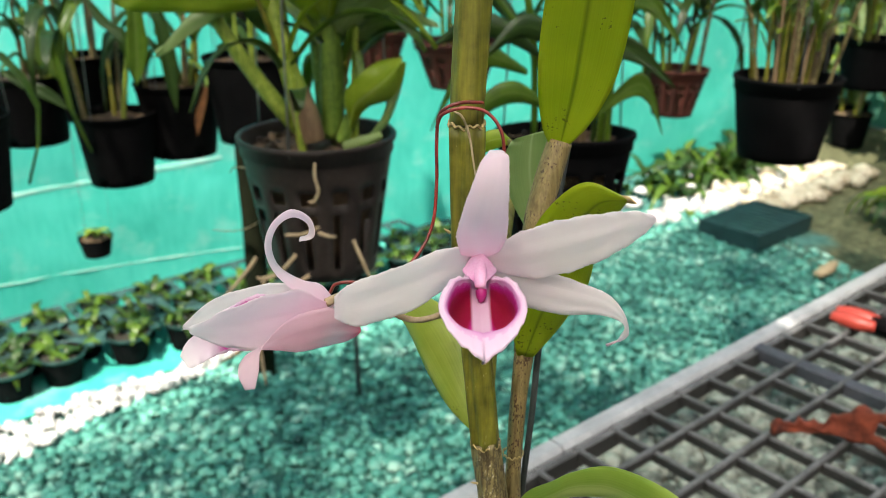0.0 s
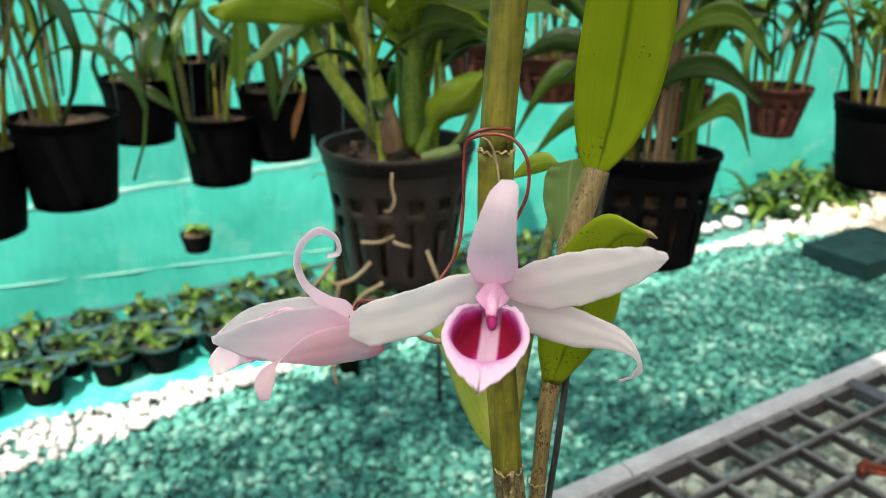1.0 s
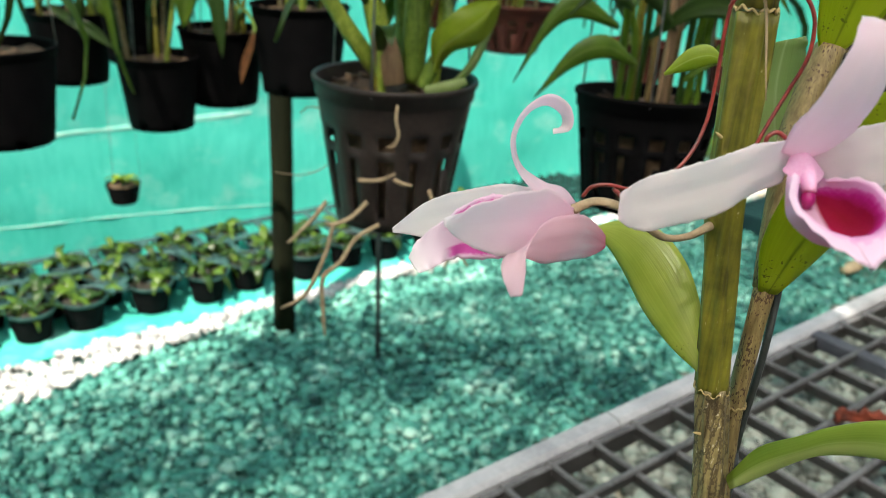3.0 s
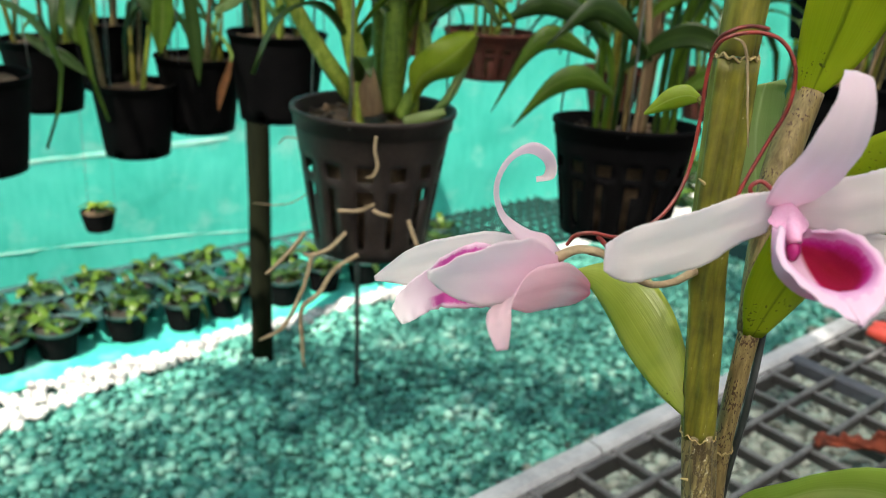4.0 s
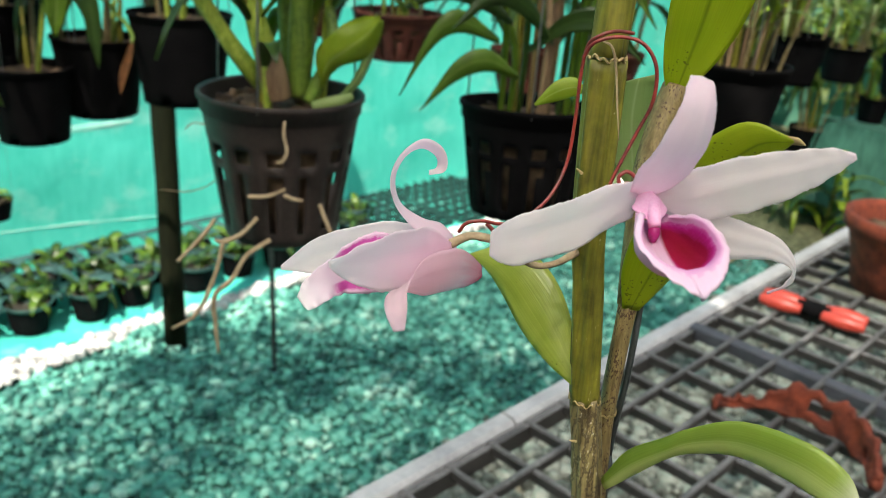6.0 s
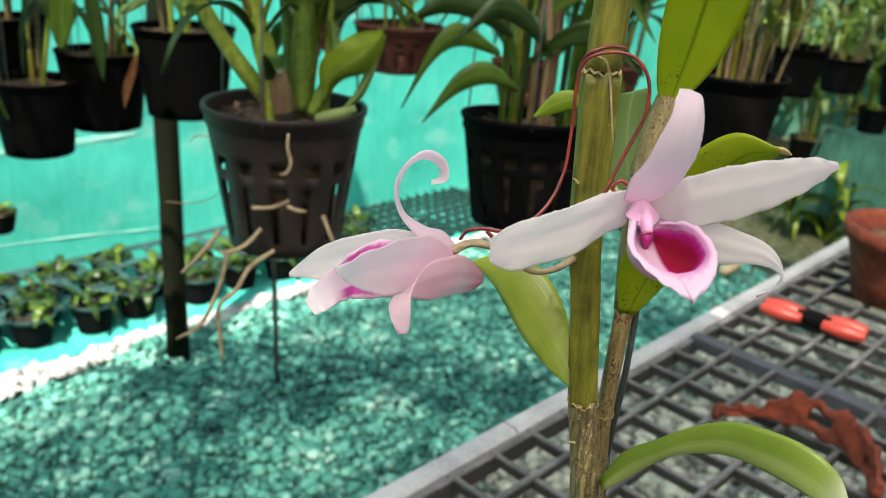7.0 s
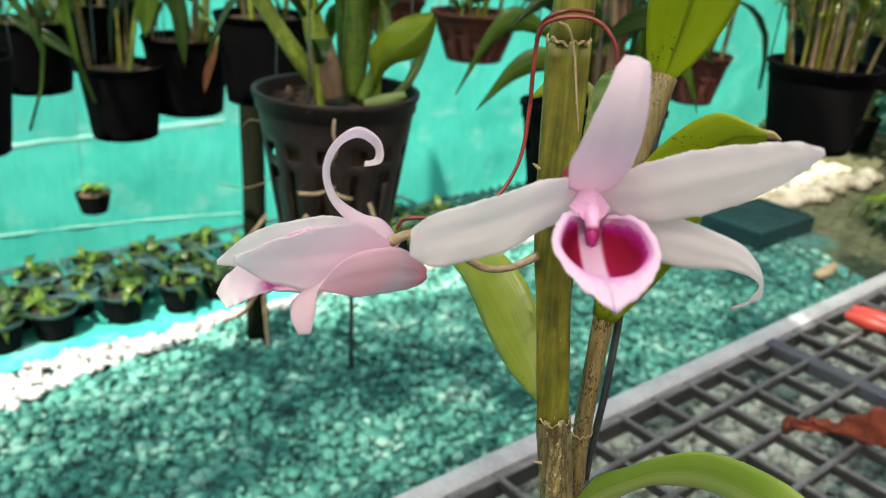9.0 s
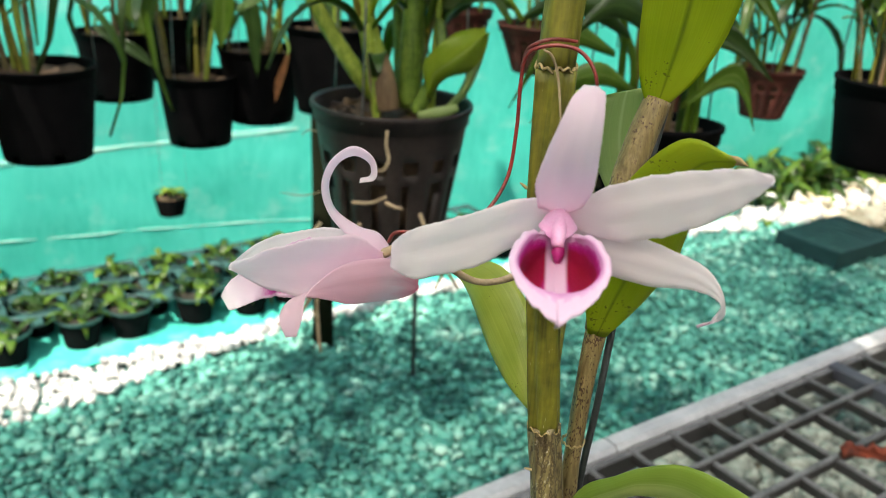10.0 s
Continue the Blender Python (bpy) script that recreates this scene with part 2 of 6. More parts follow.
M["lip"] = lip_material()
M["cane"] = cane_material("cane_olive", (0.050, 0.048, 0.004), (0.245, 0.225, 0.022), (0.42, 0.38, 0.20), 0.56, ribs=620.0)
M["cane_green"] = cane_material("cane_mid_green", (0.035, 0.085, 0.008), (0.19, 0.29, 0.04), (0.40, 0.45, 0.16), 0.54, 700.0, ribs=420.0)
M["cane_fresh"] = cane_material("cane_fresh_green", (0.11, 0.20, 0.012), (0.40, 0.47, 0.07), (0.58, 0.60, 0.25), 0.54, 700.0, ribs=420.0)
M["cane_old"] = cane_material("cane_woody", (0.045, 0.024, 0.010), (0.36, 0.29, 0.12), (0.56, 0.49, 0.34), 0.47, cracks=(0.030, 0.014, 0.008), ribs=700.0)
M["cane_brown"] = cane_material("cane_brown_specked", (0.11, 0.070, 0.024), (0.33, 0.245, 0.10), (0.075, 0.035, 0.018), 0.41, 2600.0)
M["ring"] = varied("node_ring", (0.30, 0.20, 0.07), (0.55, 0.42, 0.20), 900, 0.7)
M["leaf_sun"] = leaf_material("leaf_yellow_green", (0.24, 0.32, 0.006), (0.42, 0.50, 0.02), (0.52, 0.64, 0.02), 0.42, 60, spots=0.64, rib=(0.09, 0.13, 0.006))
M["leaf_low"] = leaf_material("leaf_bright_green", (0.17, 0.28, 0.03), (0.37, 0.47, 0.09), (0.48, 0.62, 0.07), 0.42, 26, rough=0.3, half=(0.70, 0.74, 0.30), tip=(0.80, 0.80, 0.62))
M["leaf_left"] = leaf_material("leaf_olive_gloss", (0.22, 0.29, 0.025), (0.54, 0.59, 0.12), (0.54, 0.66, 0.06), 0.42, 34, rough=0.28, spots=0.70)
M["leaf_pale"] = leaf_material("leaf_grey_green", (0.24, 0.33, 0.12), (0.42, 0.52, 0.24), (0.52, 0.66, 0.26), 0.5, 40, rib=(0.52, 0.60, 0.34))
M["leaf"] = leaf_material("leaf_mid_green", (0.05, 0.11, 0.010), (0.15, 0.25, 0.03), (0.20, 0.36, 0.03), 0.4, 30, rough=0.3, rib=(0.26, 0.36, 0.09))
M["leaf_bright"] = leaf_material("leaf_fresh_green", (0.15, 0.24, 0.012), (0.40, 0.50, 0.05), (0.42, 0.60, 0.03), 0.42, 30, rough=0.28, rib=(0.50, 0.58, 0.16))
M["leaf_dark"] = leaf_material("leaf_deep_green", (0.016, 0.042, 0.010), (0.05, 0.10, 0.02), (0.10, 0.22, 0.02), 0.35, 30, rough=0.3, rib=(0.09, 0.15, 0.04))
M["stalk"] = varied("flower_stalk_pink", (0.17, 0.075, 0.05), (0.48, 0.30, 0.22), 260, 0.5, stretch=(0.3, 0.3, 1))
M["dry_leaf"] = varied("dry_leaf_orange", (0.07, 0.025, 0.008), (0.22, 0.085, 0.022), 60, 0.75)
M["sheath"] = varied("dry_sheath", (0.11, 0.06, 0.03), (0.30, 0.20, 0.11), 90, 0.7, stretch=(1, 1, 0.15))
M["dry_tip"] = varied("dry_leaf_tip", (0.30, 0.20, 0.08), (0.60, 0.46, 0.22), 300, 0.8)
M["root"] = varied("aerial_root", (0.22, 0.145, 0.08), (0.52, 0.40, 0.25), 120, 0.75, depth=0.001)
M["soil"] = varied("dark_soil", (0.008, 0.008, 0.005), (0.035, 0.030, 0.020), 60, 0.95, 0.8, depth=0.004)
M["bark"] = varied("bark_mix", (0.018, 0.012, 0.007), (0.22, 0.14, 0.08), 70, 0.9, 0.9, depth=0.006, per="island")
M["black"] = varied("black_plastic", (0.002, 0.002, 0.0025), (0.006, 0.0055, 0.006), 30, 0.8, 0.15, 400, 0.0006, spec=0.06)
M["black_worn"] = varied("black_plastic_dusty", (0.010, 0.008, 0.008), (0.046, 0.034, 0.030), 26, 0.5, 0.25, 240, 0.0008, spec=0.3)
M["clay_dark"] = varied("clay_red_brown", (0.040, 0.009, 0.006), (0.13, 0.030, 0.017), 25, 0.85, 0.4, 200, 0.001)
M["clay"] = varied("terracotta", (0.040, 0.008, 0.005), (0.25, 0.046, 0.018), 60, 0.85, 0.6, 260, 0.0015)
M["red_plastic"] = varied("red_plastic", (0.44, 0.042, 0.028), (0.56, 0.07, 0.048), 60, 0.35, 0.1, 300, 0.0004)
M["wire_red"] = varied("red_wire_coat", (0.024, 0.009, 0.009), (0.36, 0.045, 0.036), 150, 0.3, 0.2, 900, 0.0003)
M["wire_steel"] = varied("grey_wire", (0.20, 0.20, 0.21), (0.42, 0.42, 0.44), 120, 0.4, 0.2, 900, 0.0003, metal=0.7)
M["stake"] = varied("stake_grey", (0.012, 0.015, 0.017), (0.05, 0.058, 0.058), 80, 0.5, 0.3, 500, 0.0005)
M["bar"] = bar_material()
M["bar_dark"] = varied("bench_plastic_blue_black", (0.028, 0.030, 0.040), (0.085, 0.09, 0.11), 20, 0.55, 0.3, 200, 0.0008)
M["rail"] = varied("bench_rail_pale", (0.26, 0.265, 0.28), (0.50, 0.505, 0.52), 14, 0.5, 0.25, 160, 0.0008)
M["bare_stone"] = varied("grey_pebble", (0.03, 0.035, 0.03), (0.26, 0.28, 0.245), 30, 0.85, 0.3, 200, 0.001, per="island")
M["white_stone"] = varied("white_pebble", (0.27, 0.26, 0.26), (0.66, 0.65, 0.64), 30, 0.8, 0.3, 200, 0.001, per="island")
M["sand_stone"] = varied("sand_pebble", (0.34, 0.27, 0.18), (0.62, 0.54, 0.42), 30, 0.85, 0.3, 200, 0.001, per="island")
M["rim_grey"] = varied("pot_rim_grey_green", (0.010, 0.038, 0.038), (0.042, 0.105, 0.10), 30, 0.5, 0.2)
M["tray"] = varied("tray_black_green", (0.008, 0.03, 0.028), (0.02, 0.06, 0.055), 20, 0.6, 0.2, spec=0.2)
M["post"] = varied("post_dark_wood", (0.004, 0.005, 0.003), (0.015, 0.017, 0.007), 18, 0.9, 0.6, 150, 0.003, stretch=(1, 1, 0.2), spec=0.1)
M["flower_yellow"] = varied("yellow_scrap", (0.55, 0.26, 0.01), (0.75, 0.42, 0.03), 60, 0.7)


# ---- mesh building ----
def spline(pts, n):
    """n + 1 points on a smooth curve through the given ones (any equal-length tuples)."""
    a = [np.array([float(c) for c in p]) for p in pts]
    a = [2 * a[0] - a[1]] + a + [2 * a[-1] - a[-2]]
    out = []
    for k in range(n + 1):
        x = k / n * (len(a) - 3)
        i = min(int(x), len(a) - 4)
        t = x - i
        p0, p1, p2, p3 = a[i:i + 4]
        out.append(0.5 * (2 * p1 + (p2 - p0) * t + (2 * p0 - 5 * p1 + 4 * p2 - p3) * t * t + (3 * p1 - p0 - 3 * p2 + p3) * t ** 3))
    return out


def tube(pts, radii, n=24, sides=10, bm=None, flat=1.0, wob=0.0, ribs=0, rib_depth=0.05):
    """A tapering tube along a smooth curve, closed at both ends."""
    bm = bm or bmesh.new()
    if isinstance(radii, (int, float)):
        radii = [radii] * len(pts)
    rows = spline([(*p, r) for p, r in zip(pts, radii)], n)
    c = [Vector(r[:3]) for r in rows]
    ref = Vector((0.31, 0.9, 0.17)).normalized()
    rings = []
    for i, r in enumerate(rows):
        tan = (c[min(i + 1, n)] - c[max(i - 1, 0)]).normalized()
        x = (ref - tan * ref.dot(tan)).normalized()
        ref = x
        y = tan.cross(x)
        rad = max(float(r[3]), 1e-5)
        ring = []
        for k in range(sides):
            a = 2 * math.pi * k / sides
            w = 1 + (wob * noise.noise(c[i] * 55 + Vector((k * 3.1, 0, 0))) if wob else 0)
            w += rib_depth * math.sin(ribs * a + 0.7 * math.sin(i * 0.11)) if ribs else 0
            ring.append(bm.verts.new(c[i] + (x * math.cos(a) + y * math.sin(a) * flat) * rad * w))
        rings.append(ring)
    for r0, r1 in zip(rings, rings[1:]):
        for k in range(sides):
            bm.faces.new((r0[k], r0[(k + 1) % sides], r1[(k + 1) % sides], r1[k]))
    bm.faces.new(rings[0][::-1])
    bm.faces.new(rings[-1])
    return bm


def blade(rows, thick=0.0004, nu=22, nv=8, wave=0.0, waves=5.0, bm=None, power=2.0, ragged=0.0, fold=0.0, folds=2.5):
    """A leaf or petal with thickness. rows: centre, half-width vector, cup (how far the edges rise).
    ragged: unevenness of the outline; fold: height of soft lengthwise folds."""
    bm = bm or bmesh.new()
    uv = bm.loops.layers.uv.verify()
    rs = spline([(*c, *h, cup) for c, h, cup in rows], nu)
    cen = [Vector(r[:3]) for r in rs]
    grid, par = ([], []), {}
    for i, r in enumerate(rs):
        h = Vector(r[3:6])
        tan = (cen[min(i + 1, nu)] - cen[max(i - 1, 0)]).normalized()
        nrm = tan.cross(h)
        nrm = nrm.normalized() if nrm.length > 1e-9 else Vector((0, 0, 1))
        for side in (0, 1):
            row = []
            for j in range(nv + 1):
                s = 2 * j / nv - 1
                edge = abs(s) ** 3
                ripple = wave * edge * math.sin(waves * 2 * math.pi * i / nu + s * 1.7) if wave else 0
                off = (0.5 - side) * thick * (1 - 0.7 * edge)
                swell = math.sin(math.pi * min(1.0, i / nu * 1.15))
                if fold:
                    ripple += fold * swell * (0.6 * math.sin(folds * math.pi * s + 0.8 + 0.9 * i / nu) + 0.5 * noise.noise(Vector((i / nu * 6, s * 3.5, h.length * 900))))
                out = 1 + ragged * edge * (noise.noise(Vector((i * 0.83, s * 2, 3.1))) + 0.6 * noise.noise(Vector((i * 0.31, s * 2, 8.4)))) if ragged else 1.0
                v = bm.verts.new(cen[i] + h * (s * out) + nrm * (float(r[6]) * abs(s) ** power + ripple + off))
                par[v] = (j / nv, i / nu)
                row.append(v)
            grid[side].append(row)
    a, b = grid
    quads = []
    for i in range(nu):
        for j in range(nv):
            quads.append((a[i][j], a[i][j + 1], a[i + 1][j + 1], a[i + 1][j]))
            quads.append((b[i + 1][j], b[i + 1][j + 1], b[i][j + 1], b[i][j]))
        for j in (0, nv):
            quads.append((a[i][j], a[i + 1][j], b[i + 1][j], b[i][j]) if j == 0 else (b[i][j], b[i + 1][j], a[i + 1][j], a[i][j]))
    for j in range(nv):
        quads.append((b[0][j], b[0][j + 1], a[0][j + 1], a[0][j]))
        quads.append((a[nu][j], a[nu][j + 1], b[nu][j + 1], b[nu][j]))
    for q in quads:
        f = bm.faces.new(q)
        for lp in f.loops:
            lp[uv].uv = par[lp.vert]
    return bm


def lathe(profile, sides=32, center=(0, 0, 0), bm=None, caps=True):
    """A turned shape from (radius, height) pairs."""
    bm = bm or bmesh.new()
    c = Vector(center)
    rings = []
    for r, z in profile:
        rings.append([bm.verts.new(c + Vector((r * math.cos(2 * math.pi * k / sides), r * math.sin(2 * math.pi * k / sides), z))) for k in range(sides)])
    for a, b in zip(rings, rings[1:]):
        for k in range(sides):
            bm.faces.new((a[k], a[(k + 1) % sides], b[(k + 1) % sides], b[k]))
    if caps:
        bm.faces.new(rings[0][::-1])
        bm.faces.new(rings[-1])
    return bm


def box(bm, center, size, ax=None, bevel=0.0):
    """A box in the frame ax (three unit vectors) with chamfered long edges."""
    ax = ax or (Vector((1, 0, 0)), Vector((0, 1, 0)), Vector((0, 0, 1)))
    c = Vector(center)
    hx, hy, hz = (s / 2 for s in size)
    if not bevel:
        prof = [(-hy, -hz), (hy, -hz), (hy, hz), (-hy, hz)]
    else:
        k = bevel
        prof = [(-hy, -hz + k), (-hy + k, -hz), (hy - k, -hz), (hy, -hz + k), (hy, hz - k), (hy - k, hz), (-hy + k, hz), (-hy, hz - k)]
    ends = [[bm.verts.new(c + ax[0] * x + ax[1] * y + ax[2] * z) for y, z in prof] for x in (-hx, hx)]
    n = len(prof)
    for k in range(n):
        bm.faces.new((ends[0][k], ends[0][(k + 1) % n], ends[1][(k + 1) % n], ends[1][k]))
    bm.faces.new(ends[0][::-1])
    bm.faces.new(ends[1])
    return bm


def thing(name, base, label, category, group=""):
    ob = new(name)
    ob.location = base
    ob.empty_display_size = 0.02
    return tagged(ob, label, category, group)


def origin_of(ob):
    p = Vector((0, 0, 0))
    while ob:
        p += Vector(ob.location)
        ob = ob.parent
    return p


def finish(name, bm, mat, base, smooth=True):
    bmesh.ops.recalc_face_normals(bm, faces=bm.faces)
    me = bpy.data.meshes.new(name)
    off = Vector(base)
    for v in bm.verts:
        v.co -= off
    for f in bm.faces:
        f.smooth = smooth
    bm.to_mesh(me)
    bm.free()
    me.materials.append(mat)
    return me


def part(name, bm, mat, parent, label="", smooth=True):
    """One mesh in world coordinates, hung under a thing or a part."""
    ob = new(name, finish(name, bm, mat, origin_of(parent), smooth))
    ob.parent = parent
    if label:
        tagged(ob, label)
    return ob


def solo(name, bm, mat, base, label, category, group="", kind="", smooth=True):
    """A thing of one mesh."""
    ob = new(name, finish(name, bm, mat, base, smooth))
    ob.location = base
    return tagged(ob, label, category, group, kind)


# ---- ground ----
def ground_material():
    """Teal shade cloth over gravel; bare olive earth on the far side."""
    m, nt, b = material("ground_cloth")
    obj = coords(nt, "Object")
    sep = nt.nodes.new("ShaderNodeSeparateXYZ")
    nt.links.new(obj, sep.inputs[0])
    n1 = noise_tex(nt, obj, 2.2, 5.0)
    n2 = noise_tex(nt, obj, 30.0, 4.0)
    cloth = ramp(nt, math_node(nt, "MULTIPLY_ADD", n2, 0.6, math_node(nt, "MULTIPLY", n1, 0.4)), [(0.3, (0.022, 0.10, 0.09)), (0.7, (0.09, 0.28, 0.24))])
    earth = ramp(nt, n2, [(0.3, (0.03, 0.035, 0.014)), (0.5, (0.08, 0.08, 0.036)), (0.7, (0.19, 0.18, 0.095))])
    along = math_node(nt, "ADD", math_node(nt, "MULTIPLY", sep.outputs[0], U.x), math_node(nt, "MULTIPLY", sep.outputs[1], U.y))
    across = math_node(nt, "ADD", math_node(nt, "MULTIPLY", sep.outputs[0], V.x), math_node(nt, "MULTIPLY", sep.outputs[1], V.y))
    edge = math_node(nt, "ADD", math_node(nt, "SUBTRACT", along, math_node(nt, "MULTIPLY", across, 0.6)), math_node(nt, "MULTIPLY", math_node(nt, "SUBTRACT", n1, 0.5), 1.2))
    far = ramp(nt, math_node(nt, "SUBTRACT", edge, 2.2), [(0.35, (0, 0, 0)), (0.6, (1, 1, 1))])
    under = ramp(nt, math_node(nt, "ADD", math_node(nt, "SUBTRACT", across, 0.80), math_node(nt, "MULTIPLY", math_node(nt, "SUBTRACT", n1, 0.5), 0.05)), [(0.47, (1, 1, 1)), (0.53, (0, 0, 0))])
    grey_tone = ramp(nt, n2, [(0.3, (0.06, 0.06, 0.042)), (0.7, (0.22, 0.21, 0.16))])
    nt.links.new(mixc(nt, under, mixc(nt, far, cloth, earth), grey_tone), b.inputs["Base Color"])
    b.inputs["Roughness"].default_value = 0.85
    bump(nt, b, n2, 0.6, 0.02)
    return m


M["ground"] = ground_material()


def ground_sheet():
    bm = bmesh.new()
    us = [-60, -20, -6] + [-2 + 0.08 * i for i in range(101)] + [9, 20, 60]
    vs = [-60, -20, -6, -2] + [0.0 + 0.08 * i for i in range(41)] + [4.2, 6, 12, 30, 60]
    rows = []
    for u in us:
        row = []
        for v in vs:
            p = at(u, v)
            p.z = 0.018 * noise.noise(p * 2.3) - 0.012 if -2 <= u <= 6 and 0 <= v <= 3.2 else -0.012
            row.append(bm.verts.new(p))
        rows.append(row)
    for a, b in zip(rows, rows[1:]):
        for k in range(len(vs) - 1):
            bm.faces.new((a[k], b[k], b[k + 1], a[k + 1]))
    return solo("ground", bm, M["ground"], (0, 0, 0), "gravel ground covered with green shade cloth", "ground", kind="structure")


ground_sheet()


def pebble_mesh(verts, faces, c, r, rng, flat=0.62):
    """Adds one rounded, uneven stone."""
    k0 = len(verts)
    spin = rng.random() * 6.283
    sx, sy = r * rng.uniform(0.75, 1.3), r * rng.uniform(0.7, 1.1)
    sz = r * flat * rng.uniform(0.8, 1.2)
    for lat, n in ((-0.75, 5), (-0.1, 7), (0.6, 6)):
        for k in range(n):
            a = 2 * math.pi * (k + lat) / n
            q = math.sqrt(1 - lat * lat) * rng.uniform(0.85, 1.1)
            x, y = sx * q * math.cos(a), sy * q * math.sin(a)
            verts.append((c[0] + x * math.cos(spin) - y * math.sin(spin), c[1] + x * math.sin(spin) + y * math.cos(spin), c[2] + sz * lat))
    verts.append((c[0], c[1], c[2] + sz))
    a, b, d, top = k0, k0 + 5, k0 + 12, k0 + 18
    for k in range(7):
        faces.append((b + k, b + (k + 1) % 7, d + min(k, 5) if k < 6 else d))
    for k in range(6):
        faces.append((d + k, b + (k + 1) % 7, d + (k + 1) % 6))
        faces.append((d + k, d + (k + 1) % 6, top))
    for k in range(5):
        faces.append((a + k, a + (k + 1) % 5, b + k))
        faces.append((b + k, a + (k + 1) % 5, b + k + 1))
    faces.append((b + 5, a, b + 6))
    faces.append((b + 6, a, b))


def pebbles(name, spots, mat, label, category, seed):
    rng = random.Random(seed)
    verts, faces = [], []
    for p, r in spots:
        pebble_mesh(verts, faces, p, r, rng)
    me = bpy.data.meshes.new(name)
    me.from_pydata(verts, [], faces)
    for f in me.polygons:
        f.use_smooth = True
    me.materials.append(mat)
    return tagged(new(name, me), label, category, kind="stuff")


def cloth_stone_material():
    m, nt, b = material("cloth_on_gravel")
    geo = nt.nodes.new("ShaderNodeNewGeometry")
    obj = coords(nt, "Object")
    # broad noise patches put dappled light and shade into the gravel's colour
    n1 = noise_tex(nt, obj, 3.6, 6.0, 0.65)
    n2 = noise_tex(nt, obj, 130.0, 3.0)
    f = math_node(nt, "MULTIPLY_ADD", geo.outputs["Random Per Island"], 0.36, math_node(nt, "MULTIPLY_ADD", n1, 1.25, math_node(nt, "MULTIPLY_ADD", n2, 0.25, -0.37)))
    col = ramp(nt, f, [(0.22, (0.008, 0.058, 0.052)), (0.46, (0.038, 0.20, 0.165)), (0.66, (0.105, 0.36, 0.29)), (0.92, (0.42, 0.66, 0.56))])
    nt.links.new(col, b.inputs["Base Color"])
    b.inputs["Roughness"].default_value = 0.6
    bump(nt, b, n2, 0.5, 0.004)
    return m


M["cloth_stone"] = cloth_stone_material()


def cloth_edge(u):
    """Where the cloth over the gravel ends, and how wide the white pebbles show beyond it."""
    run = min(max((u - 0.4) / 0.6, -0.6), 1.0)
    return 2.29 + 0.13 * run + 0.012 * math.sin(u * 13.0), 0.18 - 0.14 * run


def gravel_field():
    rng = random.Random(5)
    spots, white, sand, bare = [], [], [], []
    u = -0.9
    while u < 4.6:
        step = 0.022 if u < 3 else 0.032
        v = -0.75
        while v < 2.52:
            uu, vv = u + rng.uniform(-0.011, 0.011), v + rng.uniform(-0.011, 0.011)
            border = cloth_edge(uu)[0]
            if vv < 1.30 + rng.uniform(-0.03, 0.03) and vv > -0.75 and uu < 3.4:
                bare.append(((*at(uu, vv)[:2], rng.uniform(-0.006, 0.008)), rng.choice((0.010, 0.014, 0.018, 0.024, 0.030))))
            elif vv < border and uu - 0.6 * vv < 2.75 + 0.3 * noise.noise(Vector((uu, vv, 0)) * 1.5) and vv > 0.2:
                r = rng.choice((0.007, 0.009, 0.011, 0.013, 0.017, 0.023))
                spots.append(((*at(uu, vv)[:2], 0.018 * noise.noise(at(uu, vv) * 2.3) + rng.uniform(-0.006, 0.008)), r))
            v += step
        u += step
    u = -0.9
    while u < 4.7:
        for k in range(7):
            uu = u + rng.uniform(-0.012, 0.012)
            start, wide = cloth_edge(uu)
            vv = start + 0.01 + wide * k / 7 + rng.uniform(-0.012, 0.012)
            if uu < 2.1 or rng.random() < 0.55:
                white.append(((*at(uu, vv)[:2], rng.uniform(0.0, 0.02)), rng.choice((0.012, 0.015, 0.019, 0.024))))
        u += 0.024
    for k in range(50):
        uu, vv = rng.uniform(3.2, 4.9), rng.uniform(2.3, 2.75)
        white.append(((*at(uu, vv)[:2], 0.02), rng.uniform(0.02, 0.06)))
    for uu, vv, r in ((3.72, 2.41, 0.10), (3.5, 2.36, 0.06), (3.86, 2.36, 0.11), (3.3, 2.42, 0.05)):
        white.append(((*at(uu, vv)[:2], 0.015), r))
    for k in range(160):
        uu, vv = rng.uniform(3.9, 5.2), rng.uniform(2.05, 2.5)
        sand.append(((*at(uu, vv)[:2], 0.02), rng.uniform(0.02, 0.07)))
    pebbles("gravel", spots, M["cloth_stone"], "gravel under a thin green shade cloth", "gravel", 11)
    pebbles("bare_gravel", bare, M["bare_stone"], "bare grey gravel under the bench", "gravel", 14)
    pebbles("white_gravel", white, M["white_stone"], "bare white pebbles along the cloth's edge", "gravel", 12)
    pebbles("sand_gravel", sand, M["sand_stone"], "sandy pebbles beside the white gravel", "gravel", 13)


gravel_field()


